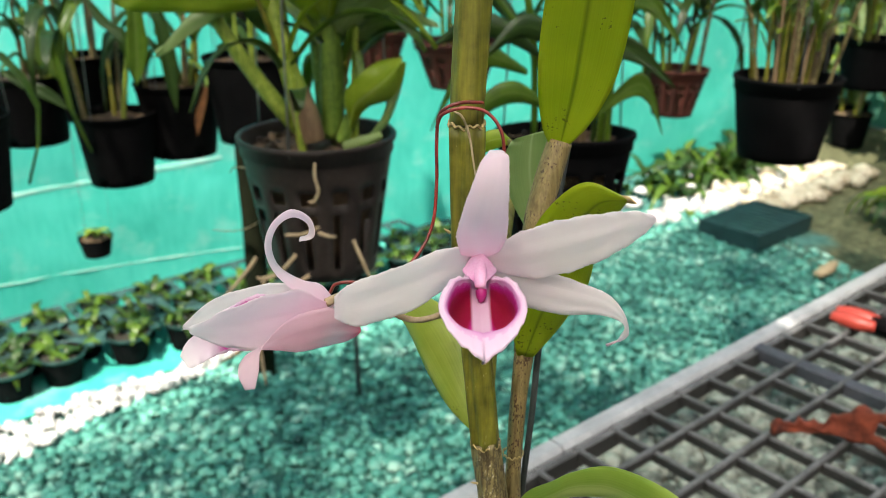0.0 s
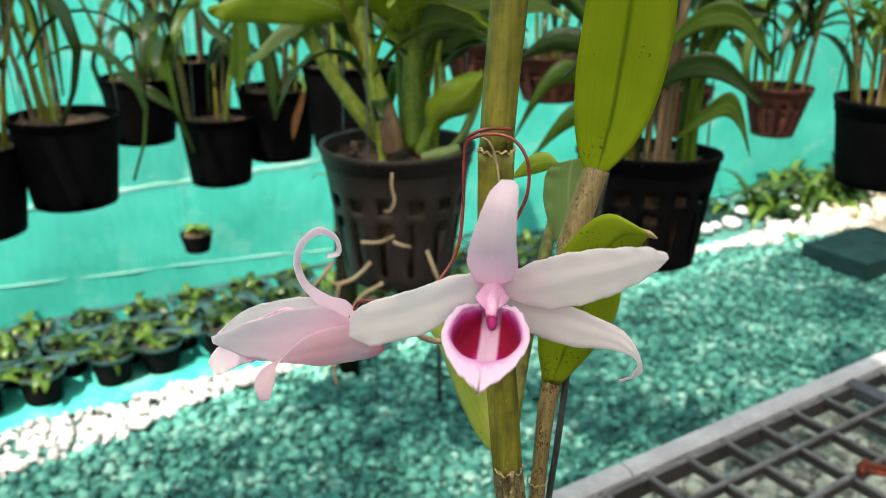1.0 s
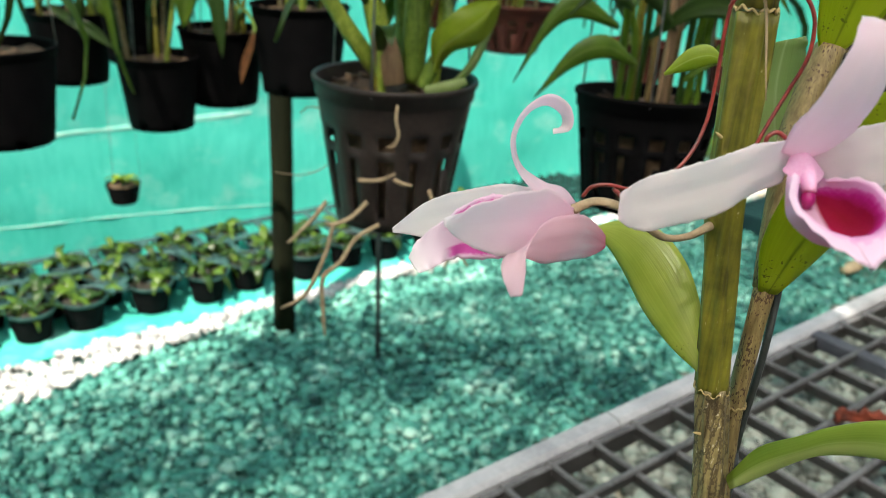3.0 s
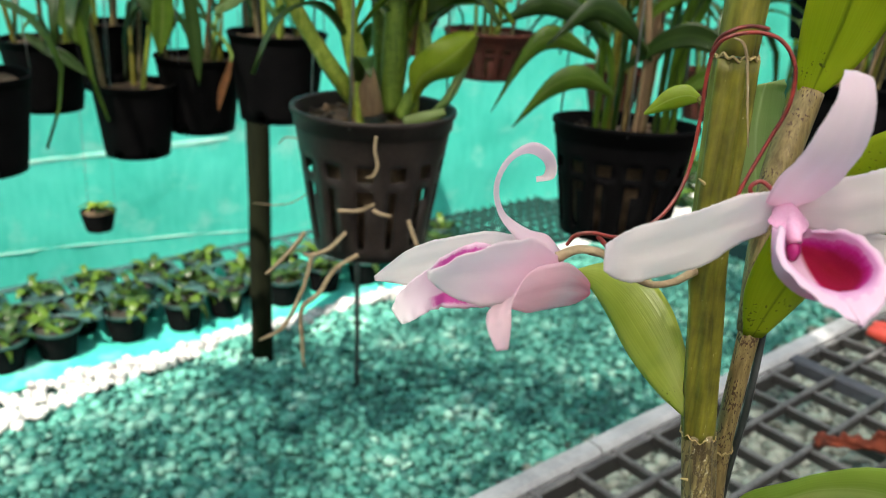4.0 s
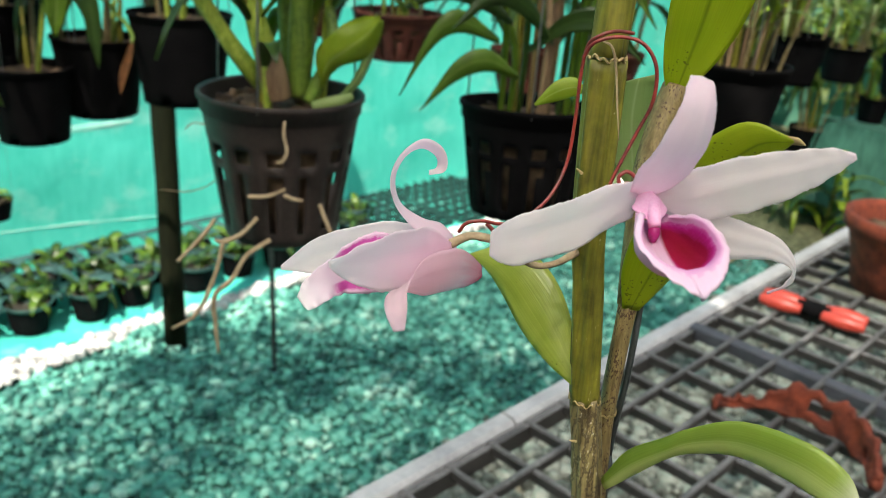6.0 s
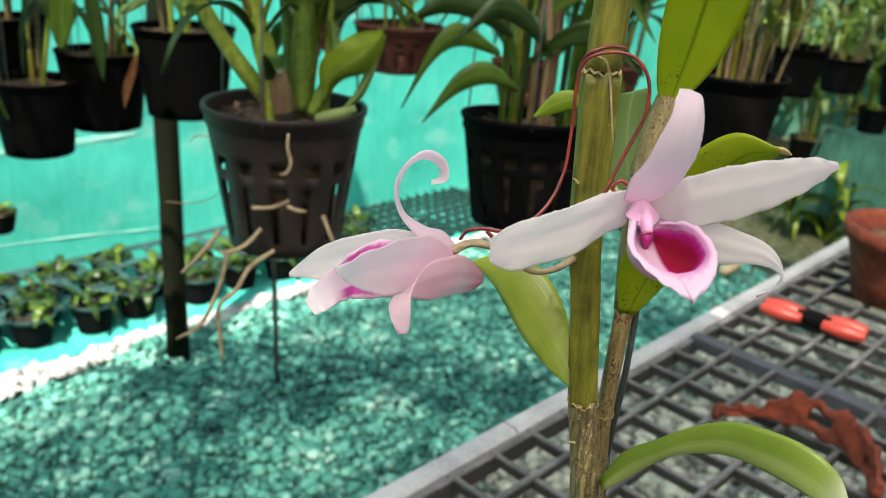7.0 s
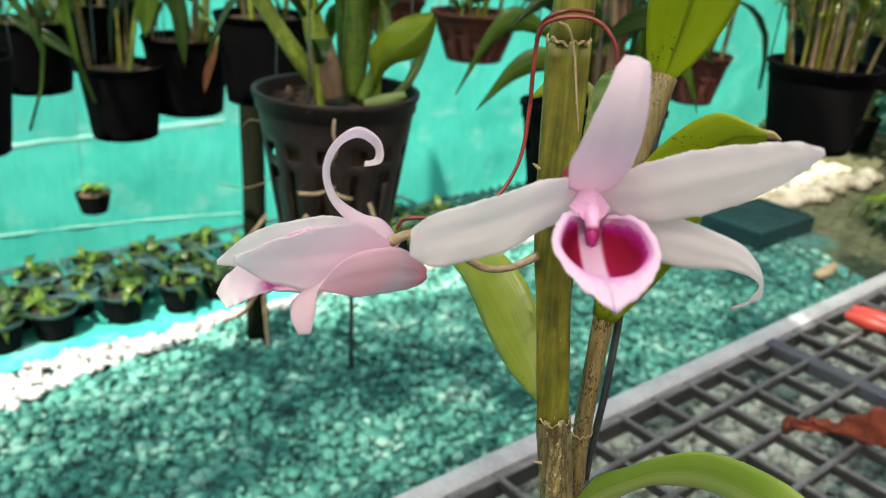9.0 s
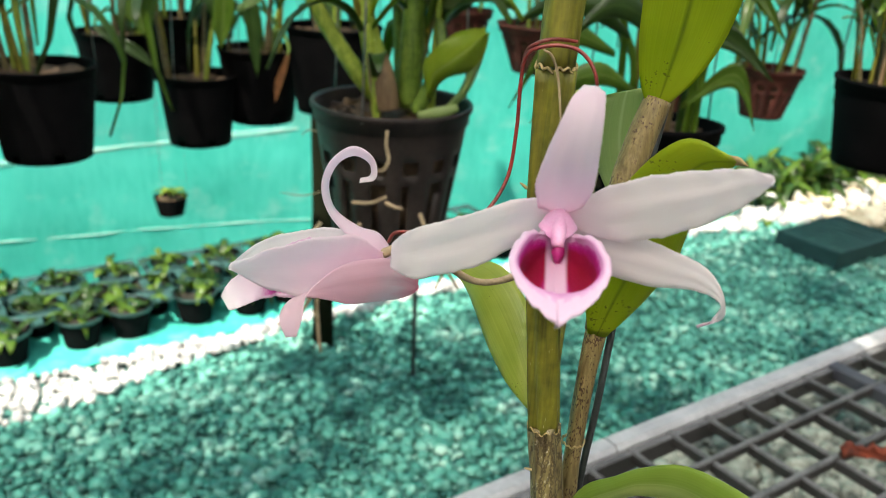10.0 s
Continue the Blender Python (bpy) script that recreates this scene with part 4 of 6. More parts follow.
def front_flower():
    bm = bmesh.new()
    tube([P(0.0175, 0.1985, 1.196), P(0.0172, 0.192, 1.202), P(0.0178, 0.185, 1.2068), P(0.0178, 0.1790, 1.2072), P(0.0178, 0.1750, 1.2056), P(0.0178, 0.1726, 1.2032)],
         [0.0011, 0.0010, 0.0012, 0.0015, 0.0016, 0.0012], 26, 14, bm, 0.9)
    fl = part("flower", bm, M["column"], orchid, "open white and lilac orchid flower with two maroon eyes")
    bm = bmesh.new()
    tube([P(0.018, 0.1740, 1.2036), P(0.018, 0.1730, 1.2020), P(0.018, 0.1728, 1.2002)], [0.0008, 0.0012, 0.0006], 12, 12, bm)
    part("anther", bm, M["anther"], fl, "magenta anther cap")
    bm = bmesh.new()
    tube([P(0.0069, 0.2034, 1.1958), P(0.0074, 0.2030, 1.1930), P(0.0102, 0.2000, 1.1955), P(0.0141, 0.1950, 1.2000), P(0.0174, 0.1890, 1.2060)], [0.0006, 0.0009, 0.0009, 0.0010, 0.0012], 30, 10, bm, 1, 0.12)
    part("flower_stalk", bm, M["stalk"], fl, "brown-pink stalk with a blunt dry end")
    part("hood", blade([(P(0.0177, 0.1822, 1.2066), hv(1, 0, 0, 0.0013), -0.0004), (P(0.0177, 0.1785, 1.2080), hv(1, 0, 0, 0.0024), -0.0012), (P(0.0177, 0.1764, 1.2078), hv(1, 0, 0, 0.0030), -0.0018),
                        (P(0.0177, 0.1750, 1.2066), hv(1, 0, 0, 0.0035), -0.0018), (P(0.0177, 0.1741, 1.2052), hv(1, 0, 0, 0.0025), -0.0008), (P(0.0177, 0.1737, 1.2042), hv(1, 0, 0, 0.0012), 0)], 0.0005, 26, 14), M["column"], fl, "pink hood over the throat")
    part("dorsal_sepal", blade([(P(0.0178, 0.1800, 1.2070), hv(1, 0, 0.05, 0.0036), 0), (P(0.0178, 0.1725, 1.2140), hv(1, 0, 0.05, 0.0050), 0.0004), (P(0.0181, 0.1668, 1.2205), hv(1, 0, 0, 0.0044), 0.0006),
                                (P(0.0191, 0.1660, 1.2275), hv(1, 0.05, 0, 0.0034), 0.0006), (P(0.0199, 0.1690, 1.2312), hv(1, 0.1, 0, 0.0026), 0.0004), (P(0.0204, 0.1725, 1.2318), hv(1, 0.1, 0, 0.0014), 0)], 0.0004, 44, 14, 0.0002, 3, ragged=0.04, fold=0.0002), M["sepal"], fl, "upright pink sepal")
    part("petal", blade([(P(0.0195, 0.1795, 1.2065), hv(-0.35, 0.1, 0.9, 0.0022), 0), (P(0.0265, 0.1765, 1.2085), hv(-0.35, 0.1, 0.9, 0.0050), -0.00050), (P(0.0345, 0.1735, 1.2120), hv(-0.40, 0.1, 0.9, 0.0056), -0.00060),
                         (P(0.0425, 0.1705, 1.2160), hv(-0.42, 0.1, 0.9, 0.0042), -0.00040), (P(0.0475, 0.1685, 1.2188), hv(-0.45, 0.1, 0.9, 0.0025), -0.0004), (P(0.0503, 0.1670, 1.2203), hv(-0.45, 0.1, 0.9, 0.0005), 0)], 0.0004, 70, 20, 0.0003, 6.7, ragged=0.06, fold=0.0003, folds=2.2), M["petal"], fl, "white petal with a crinkled edge")
    part("petal", blade([(P(0.0165, 0.1795, 1.2062), hv(0.35, 0.1, 0.9, 0.0036), 0), (P(0.0105, 0.1775, 1.2052), hv(0.25, 0.1, 0.95, 0.0053), -0.00050), (P(0.0030, 0.1760, 1.2020), hv(0.18, 0.1, 1, 0.0058), -0.00060),
                         (P(-0.0050, 0.1760, 1.1990), hv(0.1, 0.1, 1, 0.0054), -0.00040), (P(-0.0100, 0.1765, 1.1975), hv(0, 0.1, 1, 0.0043), -0.0002), (P(-0.0126, 0.1765, 1.1970), hv(0, 0.1, 1, 0.0022), 0)], 0.0004, 56, 18, 0.0005, 3, ragged=0.06, fold=0.00028, folds=2.0), M["petal"], fl, "white petal flushed with lilac at its tip")
    part("lateral_sepal", blade([(P(0.0195, 0.1810, 1.2030), hv(-0.1, 0.1, 1, 0.0034), 0), (P(0.0270, 0.1785, 1.2010), hv(0.0, 0.1, 1, 0.0044), -0.00030), (P(0.0360, 0.1755, 1.2000), hv(0.1, 0.1, 1, 0.0039), -0.00030),
                                 (P(0.0435, 0.1735, 1.1990), hv(0.4, 0.1, 0.9, 0.0023), -0.0004), (P(0.0478, 0.1730, 1.1955), hv(0.8, 0.3, 0.3, 0.00060), 0), (P(0.0478, 0.1740, 1.1915), hv(0.8, 0.5, -0.3, 0.0009), 0), (P(0.0448, 0.1752, 1.1890), hv(0.4, 0.7, -0.6, 0.00030), 0)], 0.0004, 48, 12, 0.0002, 5, ragged=0.04, fold=0.0002), M["sepal_pale"], fl, "pale sepal with a hooked tip")
    # the lip: a deep cup whose margin rolls out, longest in front
    bm = bmesh.new()
    uv = bm.loops.layers.uv.verify()
    cx, core = 0.0177, Vector((0.0177, 0.1640, 1.2045))
    # half of the mouth from the front to the column: floor, rim and margin
    low = spline([(0.0, 0.1590, 1.1990), (0.0032, 0.1605, 1.1994), (0.0056, 0.1640, 1.2012), (0.0048, 0.1690, 1.2030), (0.0030, 0.1750, 1.2050)], 40)
    brim = spline([(0.0, 0.1546, 1.2023), (0.0042, 0.1556, 1.2033), (0.0068, 0.1594, 1.2053), (0.0050, 0.1655, 1.2074), (0.0022, 0.1722, 1.2054)], 40)
    edge = spline([(-0.0006, 0.1466, 1.2004), (0.0050, 0.1520, 1.2026), (0.0080, 0.1592, 1.2054), (0.0058, 0.1660, 1.2077), (0.0023, 0.1728, 1.2056)], 40)
    n, nr = 80, 20
    sides, par = [], {}
    for side in (0, 1):
        g = []
        for j in range(n + 1):
            f = 2 * j / n - 1
            k = min(40, round(abs(f) * 40))
            sx = 1 if f >= 0 else -1
            ends = [(cx, 0.1790, 1.2020)]
            for q, ring in enumerate((low, brim, edge)):
                x, y, z = ring[k]
                if q == 2:
                    y += 0.00018 * math.sin(j * 1.9) * (1 - abs(f)) + 0.00012 * math.sin(j * 4.1)
                    z += 0.0002 * math.sin(j * 1.3 + 1)
                ends.append((cx + (sx * x if k else x), y, z))
            mid = [0.5 * (p + w) for p, w in zip(ends[0], ends[1])]
            mid[2] -= 0.0016 * (1 - abs(f))
            line = []
            for i, p in enumerate(spline([ends[0], mid, ends[1], ends[2], ends[3]], nr)):
                v = P(*p)
                if side:
                    v += (Vector(p) - core).normalized() * 0.00035
                v = bm.verts.new(v)
                r = i / nr
                par[v] = (0.5, 0.66 + 0.3 * r) if side else (j / n, 0.62 * r / 0.75 if r < 0.75 else 0.62 + 0.38 * (r - 0.75) / 0.25)
                line.append(v)
            g.append(line)
        sides.append(g)
    for j in range(n):
        for i in range(nr):
            bm.faces.new((sides[0][j][i], sides[0][j + 1][i], sides[0][j + 1][i + 1], sides[0][j][i + 1]))
            bm.faces.new((sides[1][j][i + 1], sides[1][j + 1][i + 1], sides[1][j + 1][i], sides[1][j][i]))
        bm.faces.new((sides[0][j][nr], sides[0][j + 1][nr], sides[1][j + 1][nr], sides[1][j][nr]))
    for j in (0, n):
        for i in range(nr):
            bm.faces.new((sides[0][j][i], sides[0][j][i + 1], sides[1][j][i + 1], sides[1][j][i]))
    for f in bm.faces:
        for lp in f.loops:
            lp[uv].uv = par[lp.vert]
    part("lip", bm, M["lip"], fl, "cupped lilac lip with two maroon eyes")


front_flower()


def side_flower():
    bm = bmesh.new()
    tube([P(0.0135, 0.2055, 1.184), P(0.008, 0.202, 1.1825), P(0.002, 0.1995, 1.183), P(-0.005, 0.1965, 1.188), P(-0.009, 0.1955, 1.1905), P(-0.0135, 0.1962, 1.1908), P(-0.0175, 0.197, 1.1885)],
         [0.0010, 0.0008, 0.0008, 0.0008, 0.0009, 0.0009, 0.0011], 40, 8, bm)
    fl = part("flower", bm, M["root"], orchid, "pink-white orchid flower facing away, with a curled sepal")
    part("dorsal_sepal", blade([(P(-0.0165, 0.1975, 1.1865), hv(0.5, 0.9, 0.5, 0.0024), 0), (P(-0.0205, 0.1985, 1.1900), hv(0.45, 0.8, 0.6, 0.0030), 0), (P(-0.0245, 0.1990, 1.1922), hv(0.5, 0.7, 0.5, 0.0018), 0.0003), (P(-0.0290, 0.199, 1.1965), hv(0.3, 0.95, 0.1, 0.0014), 0.0004),
                                (P(-0.0305, 0.199, 1.2020), hv(0.35, 0.93, 0.0, 0.0014), 0.0004), (P(-0.0287, 0.1992, 1.2070), hv(0.35, 0.9, -0.3, 0.0017), 0.0004), (P(-0.0248, 0.1995, 1.2096), hv(0, 0.75, -0.65, 0.0023), 0.0004),
                                (P(-0.0213, 0.1995, 1.2080), hv(-0.3, 0.75, -0.6, 0.0021), 0.0003), (P(-0.0208, 0.199, 1.2050), hv(-0.5, 0.8, -0.1, 0.0017), 0.0003), (P(-0.0232, 0.1985, 1.2040), hv(0, 0.9, 0.4, 0.0008), 0)], 0.0004, 48, 6), M["sepal"], fl, "pink sepal curled into a hook")
    part("petal", blade([(P(-0.0185, 0.1985, 1.1865), hv(0.2, 0.3, 0.9, 0.0022), 0), (P(-0.0290, 0.2015, 1.1860), hv(0.15, 0.3, 0.95, 0.0052), -0.001), (P(-0.0395, 0.2035, 1.1835), hv(0.1, 0.3, 0.95, 0.0052), -0.0012),
                         (P(-0.0475, 0.2040, 1.1815), hv(0.0, 0.3, 0.95, 0.0038), -0.0008), (P(-0.0546, 0.2030, 1.1788), hv(-0.2, 0.3, 0.9, 0.0005), 0)], 0.0004, 48, 16, 0.0004, 4, ragged=0.05, fold=0.00025), M["petal"], fl, "white petal")
    part("petal", blade([(P(-0.0175, 0.1965, 1.1870), hv(0.2, -0.3, 0.9, 0.0020), 0), (P(-0.0245, 0.1935, 1.1872), hv(0.2, 0.1, 0.95, 0.0066), -0.0014), (P(-0.0320, 0.1868, 1.1886), hv(0.15, 0.1, 0.95, 0.0064), -0.0016),
                         (P(-0.0385, 0.1805, 1.1902), hv(0.1, 0.1, 0.95, 0.0040), -0.001), (P(-0.0430, 0.1746, 1.1923), hv(0, 0, 1, 0.0007), 0)], 0.0004, 48, 16, 0.0004, 4, ragged=0.05, fold=0.00025), M["petal_pink"], fl, "white petal flushed with pink")
    part("lateral_sepal", blade([(P(-0.0098, 0.1980, 1.1808), hv(0.2, 0.2, 0.9, 0.0004), 0), (P(-0.0108, 0.1973, 1.1812), hv(0.2, 0.1, 0.9, 0.0024), 0.0004), (P(-0.0150, 0.1945, 1.1830), hv(0.1, -0.1, 0.95, 0.0050), 0.0010), (P(-0.0210, 0.1885, 1.1842), hv(0.15, -0.1, 0.95, 0.0054), 0.0014), (P(-0.0265, 0.1815, 1.1862), hv(0.4, -0.2, 0.85, 0.0036), 0.001),
                                 (P(-0.0300, 0.1745, 1.1872), hv(0.75, -0.2, 0.4, 0.0024), 0.0), (P(-0.0302, 0.1700, 1.1850), hv(0.9, 0.2, 0.0, 0.0021), 0), (P(-0.0296, 0.1680, 1.1822), hv(0.9, 0.3, 0.0, 0.0010), 0)], 0.0004, 48, 14, 0.0002, 4, ragged=0.05, fold=0.0003), M["chin"], fl, "pink sepal with a red chin and a tip bent down")
    part("lip", blade([(P(-0.022, 0.1965, 1.1835), hv(0.1, 0.2, 0.9, 0.0040), 0), (P(-0.0315, 0.1965, 1.1838), hv(0.1, 0.3, 0.95, 0.0065), -0.0008), (P(-0.0390, 0.1950, 1.1834), hv(0.15, 0.35, 0.9, 0.0061), -0.0008),
                       (P(-0.0436, 0.1905, 1.1822), hv(-0.15, 0.35, 0.85, 0.0040), -0.0008), (P(-0.0470, 0.1868, 1.1804), hv(-0.5, 0.33, 0.7, 0.0030), -0.0004), (P(-0.0487, 0.1848, 1.1790), hv(-0.55, 0.33, 0.68, 0.0018), -0.0003)], 0.0004, 56, 20, 0.0003, 6, ragged=0.09), M["side_lip"], fl, "frilled lilac lip with stippled magenta streaks")


side_flower()


def orchid_wires():
    bm = bmesh.new()
    pts = [(0.019, 0.206, 1.2345), (0.0145, 0.2035, 1.2350), (0.0110, 0.2030, 1.2340), (0.0090, 0.2045, 1.2315), (0.0085, 0.2050, 1.2250), (0.0085, 0.2045, 1.216), (0.0075, 0.203, 1.206), (0.0035, 0.1995, 1.199),
           (-0.003, 0.1965, 1.1945), (-0.0075, 0.195, 1.1943), (-0.0115, 0.1940, 1.1952), (-0.0148, 0.1942, 1.1945), (-0.0162, 0.1952, 1.1920)]
    tube([P(*p) for p in pts], 0.00041, 90, 8, bm)
    tube([P(-0.0105, 0.1945, 1.1945), P(-0.0085, 0.1940, 1.1925), P(-0.0080, 0.1950, 1.1905), P(-0.0095, 0.1965, 1.1898), P(-0.0115, 0.1955, 1.1905)], 0.0005, 30, 8, bm)
    a = solo("tie_wire", bm, M["wire_red"], P(*pts[0]), "thin red coated wire tied round the cane and flower stalk", "wire")
    bm = bmesh.new()
    pts = [(0.0085, 0.2050, 1.2290), (0.0100, 0.2030, 1.2325), (0.0150, 0.2025, 1.2340), (0.0200, 0.2015, 1.2330), (0.0232, 0.2005, 1.2285), (0.0235, 0.2000, 1.2215), (0.0212, 0.1998, 1.2150), (0.0182, 0.1988, 1.2080), (0.0164, 0.1980, 1.2030), (0.0170, 0.1978, 1.2000)]
    tube([P(*p) for p in pts], 0.00041, 70, 8, bm)
    tube([P(0.0178, 0.1870, 1.2045), P(0.0155, 0.1868, 1.2060), P(0.0142, 0.1870, 1.2082), P(0.0158, 0.1870, 1.2096), P(0.0180, 0.1868, 1.2082), P(0.0186, 0.1880, 1.2060)], 0.00043, 40, 8, bm)
    solo("tie_wire", bm, M["wire_red"], P(*pts[0]), "red wire looped over the joint down to the flower", "wire")
    bm = bmesh.new()
    tube([P(0.0125, 0.2055, 1.2325), P(0.0143, 0.2045, 1.2315), P(0.0160, 0.2050, 1.2270), P(0.0175, 0.2040, 1.2180), P(0.0185, 0.203, 1.2120)], [0.0002, 0.0003, 0.0003, 0.0002, 0.0001], 30, 5, bm)
    part("fibre", bm, M["root"], orchid, "thin dry fibre hanging from the joint")
    bm = bmesh.new()
    tube([P(0.046, 0.239, 1.229), P(0.0440, 0.236, 1.221), P(0.0418, 0.232, 1.209), P(0.038, 0.2245, 1.19), P(0.0360, 0.217, 1.169), P(0.0343, 0.2125, 1.147), P(0.0326, 0.211, 1.124), P(0.0318, 0.206, 1.09), P(0.033, 0.2, 0.82)],
         [0.0009] * 9, 60, 8, bm)
    solo("support_stake", bm, M["stake"], P(0.03, 0.188, 0.82), "thin grey stake tied behind the orchid's second cane", "stake")


orchid_wires()


# ---- hanging pots ----
def slotted_pot(c, r_top, r_bot, h, mat, slots=True, sides=56):
    """Walls of a tapered plastic pot with real slots, closed with a base; c is the centre of the rim."""
    c = Vector(c)
    zs = [0.0, 0.14, 0.24, 0.30, 0.40, 0.47, 0.56, 0.80, 0.90, 1.0]
    t = 0.0022 * r_top / 0.067
    bm = bmesh.new()
    rings = []
    for z in zs:
        r = r_top * 0.965 + (r_bot - r_top * 0.965) * z
        rings.append([(r, 2 * math.pi * k / sides, -h * z) for k in range(sides)])

    def pt(q, inset):
        r, a, z = q
        return c + Vector(((r - inset) * math.cos(a), (r - inset) * math.sin(a), z))

    def quad(i, k):
        return (rings[i][k], rings[i][(k + 1) % sides], rings[i + 1][(k + 1) % sides], rings[i + 1][k])

    def open_cell(i, k):
        if not slots:
            return False
        if slots == "foot":
            return i == 8 and k % 9 in (3, 4)
        return (i == 3 and k % 4 in (1, 2)) or (i in (5, 6, 7) and k % 4 == 1) or (i == 5 and k % 8 == 2)

    cache = {}

    def vert(q, inset):
        key = (round(q[0], 6), round(q[1], 5), round(q[2], 6), inset)
        if key not in cache:
            cache[key] = bm.verts.new(pt(q, inset))
        return cache[key]

    for i in range(len(zs) - 1):
        for k in range(sides):
            if open_cell(i, k):
                continue
            q = quad(i, k)
            bm.faces.new([vert(x, 0.0) for x in q])
            bm.faces.new([vert(x, t) for x in reversed(q)])
            near = (open_cell(i - 1, k) if i else False, open_cell(i, (k + 1) % sides), open_cell(i + 1, k) if i + 2 < len(zs) else False, open_cell(i, (k - 1) % sides))
            for e, gap in enumerate(near):
                if gap:
                    a, b = q[e], q[(e + 1) % 4]
                    bm.faces.new((vert(b, 0.0), vert(a, 0.0), vert(a, t), vert(b, t)))
    base = [(rings[-1][k][0], rings[-1][k][1], rings[-1][k][2]) for k in range(sides)]
    bm.faces.new([vert(x, 0.0) for x in base])
    return bm


def rim(c, r, mat_h=0.008):
    c = Vector(c)
    prof = [(r * 0.935, -0.002), (r * 0.945, 0.0012), (r * 0.99, 0.0018), (r, 0.0004), (r * 0.995, -mat_h * 0.35), (r * 0.965, -mat_h * 0.5), (r * 0.96, -mat_h * 1.6), (r * 0.935, -mat_h * 1.6), (r * 0.935, -0.002)]
    return lathe(prof, 48, c, None, False)


def filling(c, r, seed, h=0.06, taper=0.78):
    """The uneven heap of bark that fills a pot."""
    c = Vector(c)
    off = Vector((seed * 1.7, seed * 0.3, 0))
    bm = bmesh.new()
    rings = []
    for i in range(9):
        q = r * 0.87 * i / 8
        ring = []
        for k in range(28):
            a = 2 * math.pi * k / 28
            p = Vector((q * math.cos(a), q * math.sin(a), 0))
            z = -0.012 + 0.10 * r * noise.noise(p * (3.2 / r) + off) + 0.10 * r * noise.noise(p * (7.0 / r) + off)
            ring.append(bm.verts.new(c + p + Vector((0, 0, z))))
        rings.append(ring)
    for s in (0.35, 0.55, 0.75, 0.94):
        ring = []
        for k in range(28):
            a = 2 * math.pi * k / 28
            q = r * (0.87 + (taper * 0.68 - 0.87) * s) * (1 + 0.07 * noise.noise(Vector((math.cos(a) * 3, math.sin(a) * 3, s * 6)) + off))
            ring.append(bm.verts.new(c + Vector((q * math.cos(a), q * math.sin(a), -h * s))))
        rings.append(ring)
    for a, b in zip(rings, rings[1:]):
        for k in range(28):
            bm.faces.new((a[k], a[(k + 1) % 28], b[(k + 1) % 28], b[k]))
    bm.faces.new(rings[-1])
    rng = random.Random(seed * 7 + 3)
    for k in range(34 if seed in (1, 2, 3) else 0):
        a, q = rng.random() * 6.283, r * 0.84 * math.sqrt(rng.random())
        d = Vector((rng.uniform(-1, 1), rng.uniform(-1, 1), rng.uniform(-0.5, 0.5))).normalized()
        s = d.cross(Vector((0.2, 0.1, 1))).normalized()
        box(bm, c + Vector((q * math.cos(a), q * math.sin(a), -0.010 + rng.uniform(-0.002, 0.004))), (r * rng.uniform(0.10, 0.26), r * rng.uniform(0.05, 0.12), r * 0.05), (d, s, d.cross(s)), r * 0.012)
    return bm


def strap_leaf(c, heading, lean, length, width, droop, twist=0.0):
    """Rows of a strap leaf that rises from c and arches over."""
    d = Vector((math.cos(heading), math.sin(heading), 0))
    side = Vector((-d.y, d.x, 0))
    rows = []
    for k in range(7):
        s = k / 6
        ang = lean - droop * s * s
        p = c + d * (length * s * math.cos(ang)) + Vector((0, 0, length * s * math.sin(ang)))
        w = width * (0.35 + 0.65 * math.sin(min(s * 1.25, 1) * math.pi * 0.5)) * (1 - max(0, s - 0.55) ** 1.6 * 2.9)
        rows.append((p, (side + Vector((0, 0, twist * s))).normalized() * max(w, width * 0.04), width * 0.25))
    return rows


def hanging_pot(c, r, h, mat, label, seed, group="hanging orchid pots", slots=True, wires=True, top=2.9, taper=0.72):
    """A pot hung from three wires, with its bark."""
    c = Vector(c)
    root = thing("hanging_pot", c - Vector((0, 0, h)), label, "plant pot", group)
    body = part("body", slotted_pot(c, r, r * taper, h, mat, slots), mat, root)
    part("rim", rim(c, r), mat, body)
    tagged(part("bark", filling(c, r, seed, h, taper), M["bark"], root), "loose brown bark chips", kind="stuff")
    if wires:
        for a in (-1.75, 0.45, 2.6):
            e = c + Vector((r * 0.97 * math.cos(a), r * 0.97 * math.sin(a), -0.004))
            bm = bmesh.new()
            tube([e.lerp(Vector((c.x, c.y, top)), k / 5) for k in range(6)], 0.0009, 10, 6, bm)
            part("hanger_wire", bm, M["wire_steel"], root, "thin grey hanging wire")
    return root


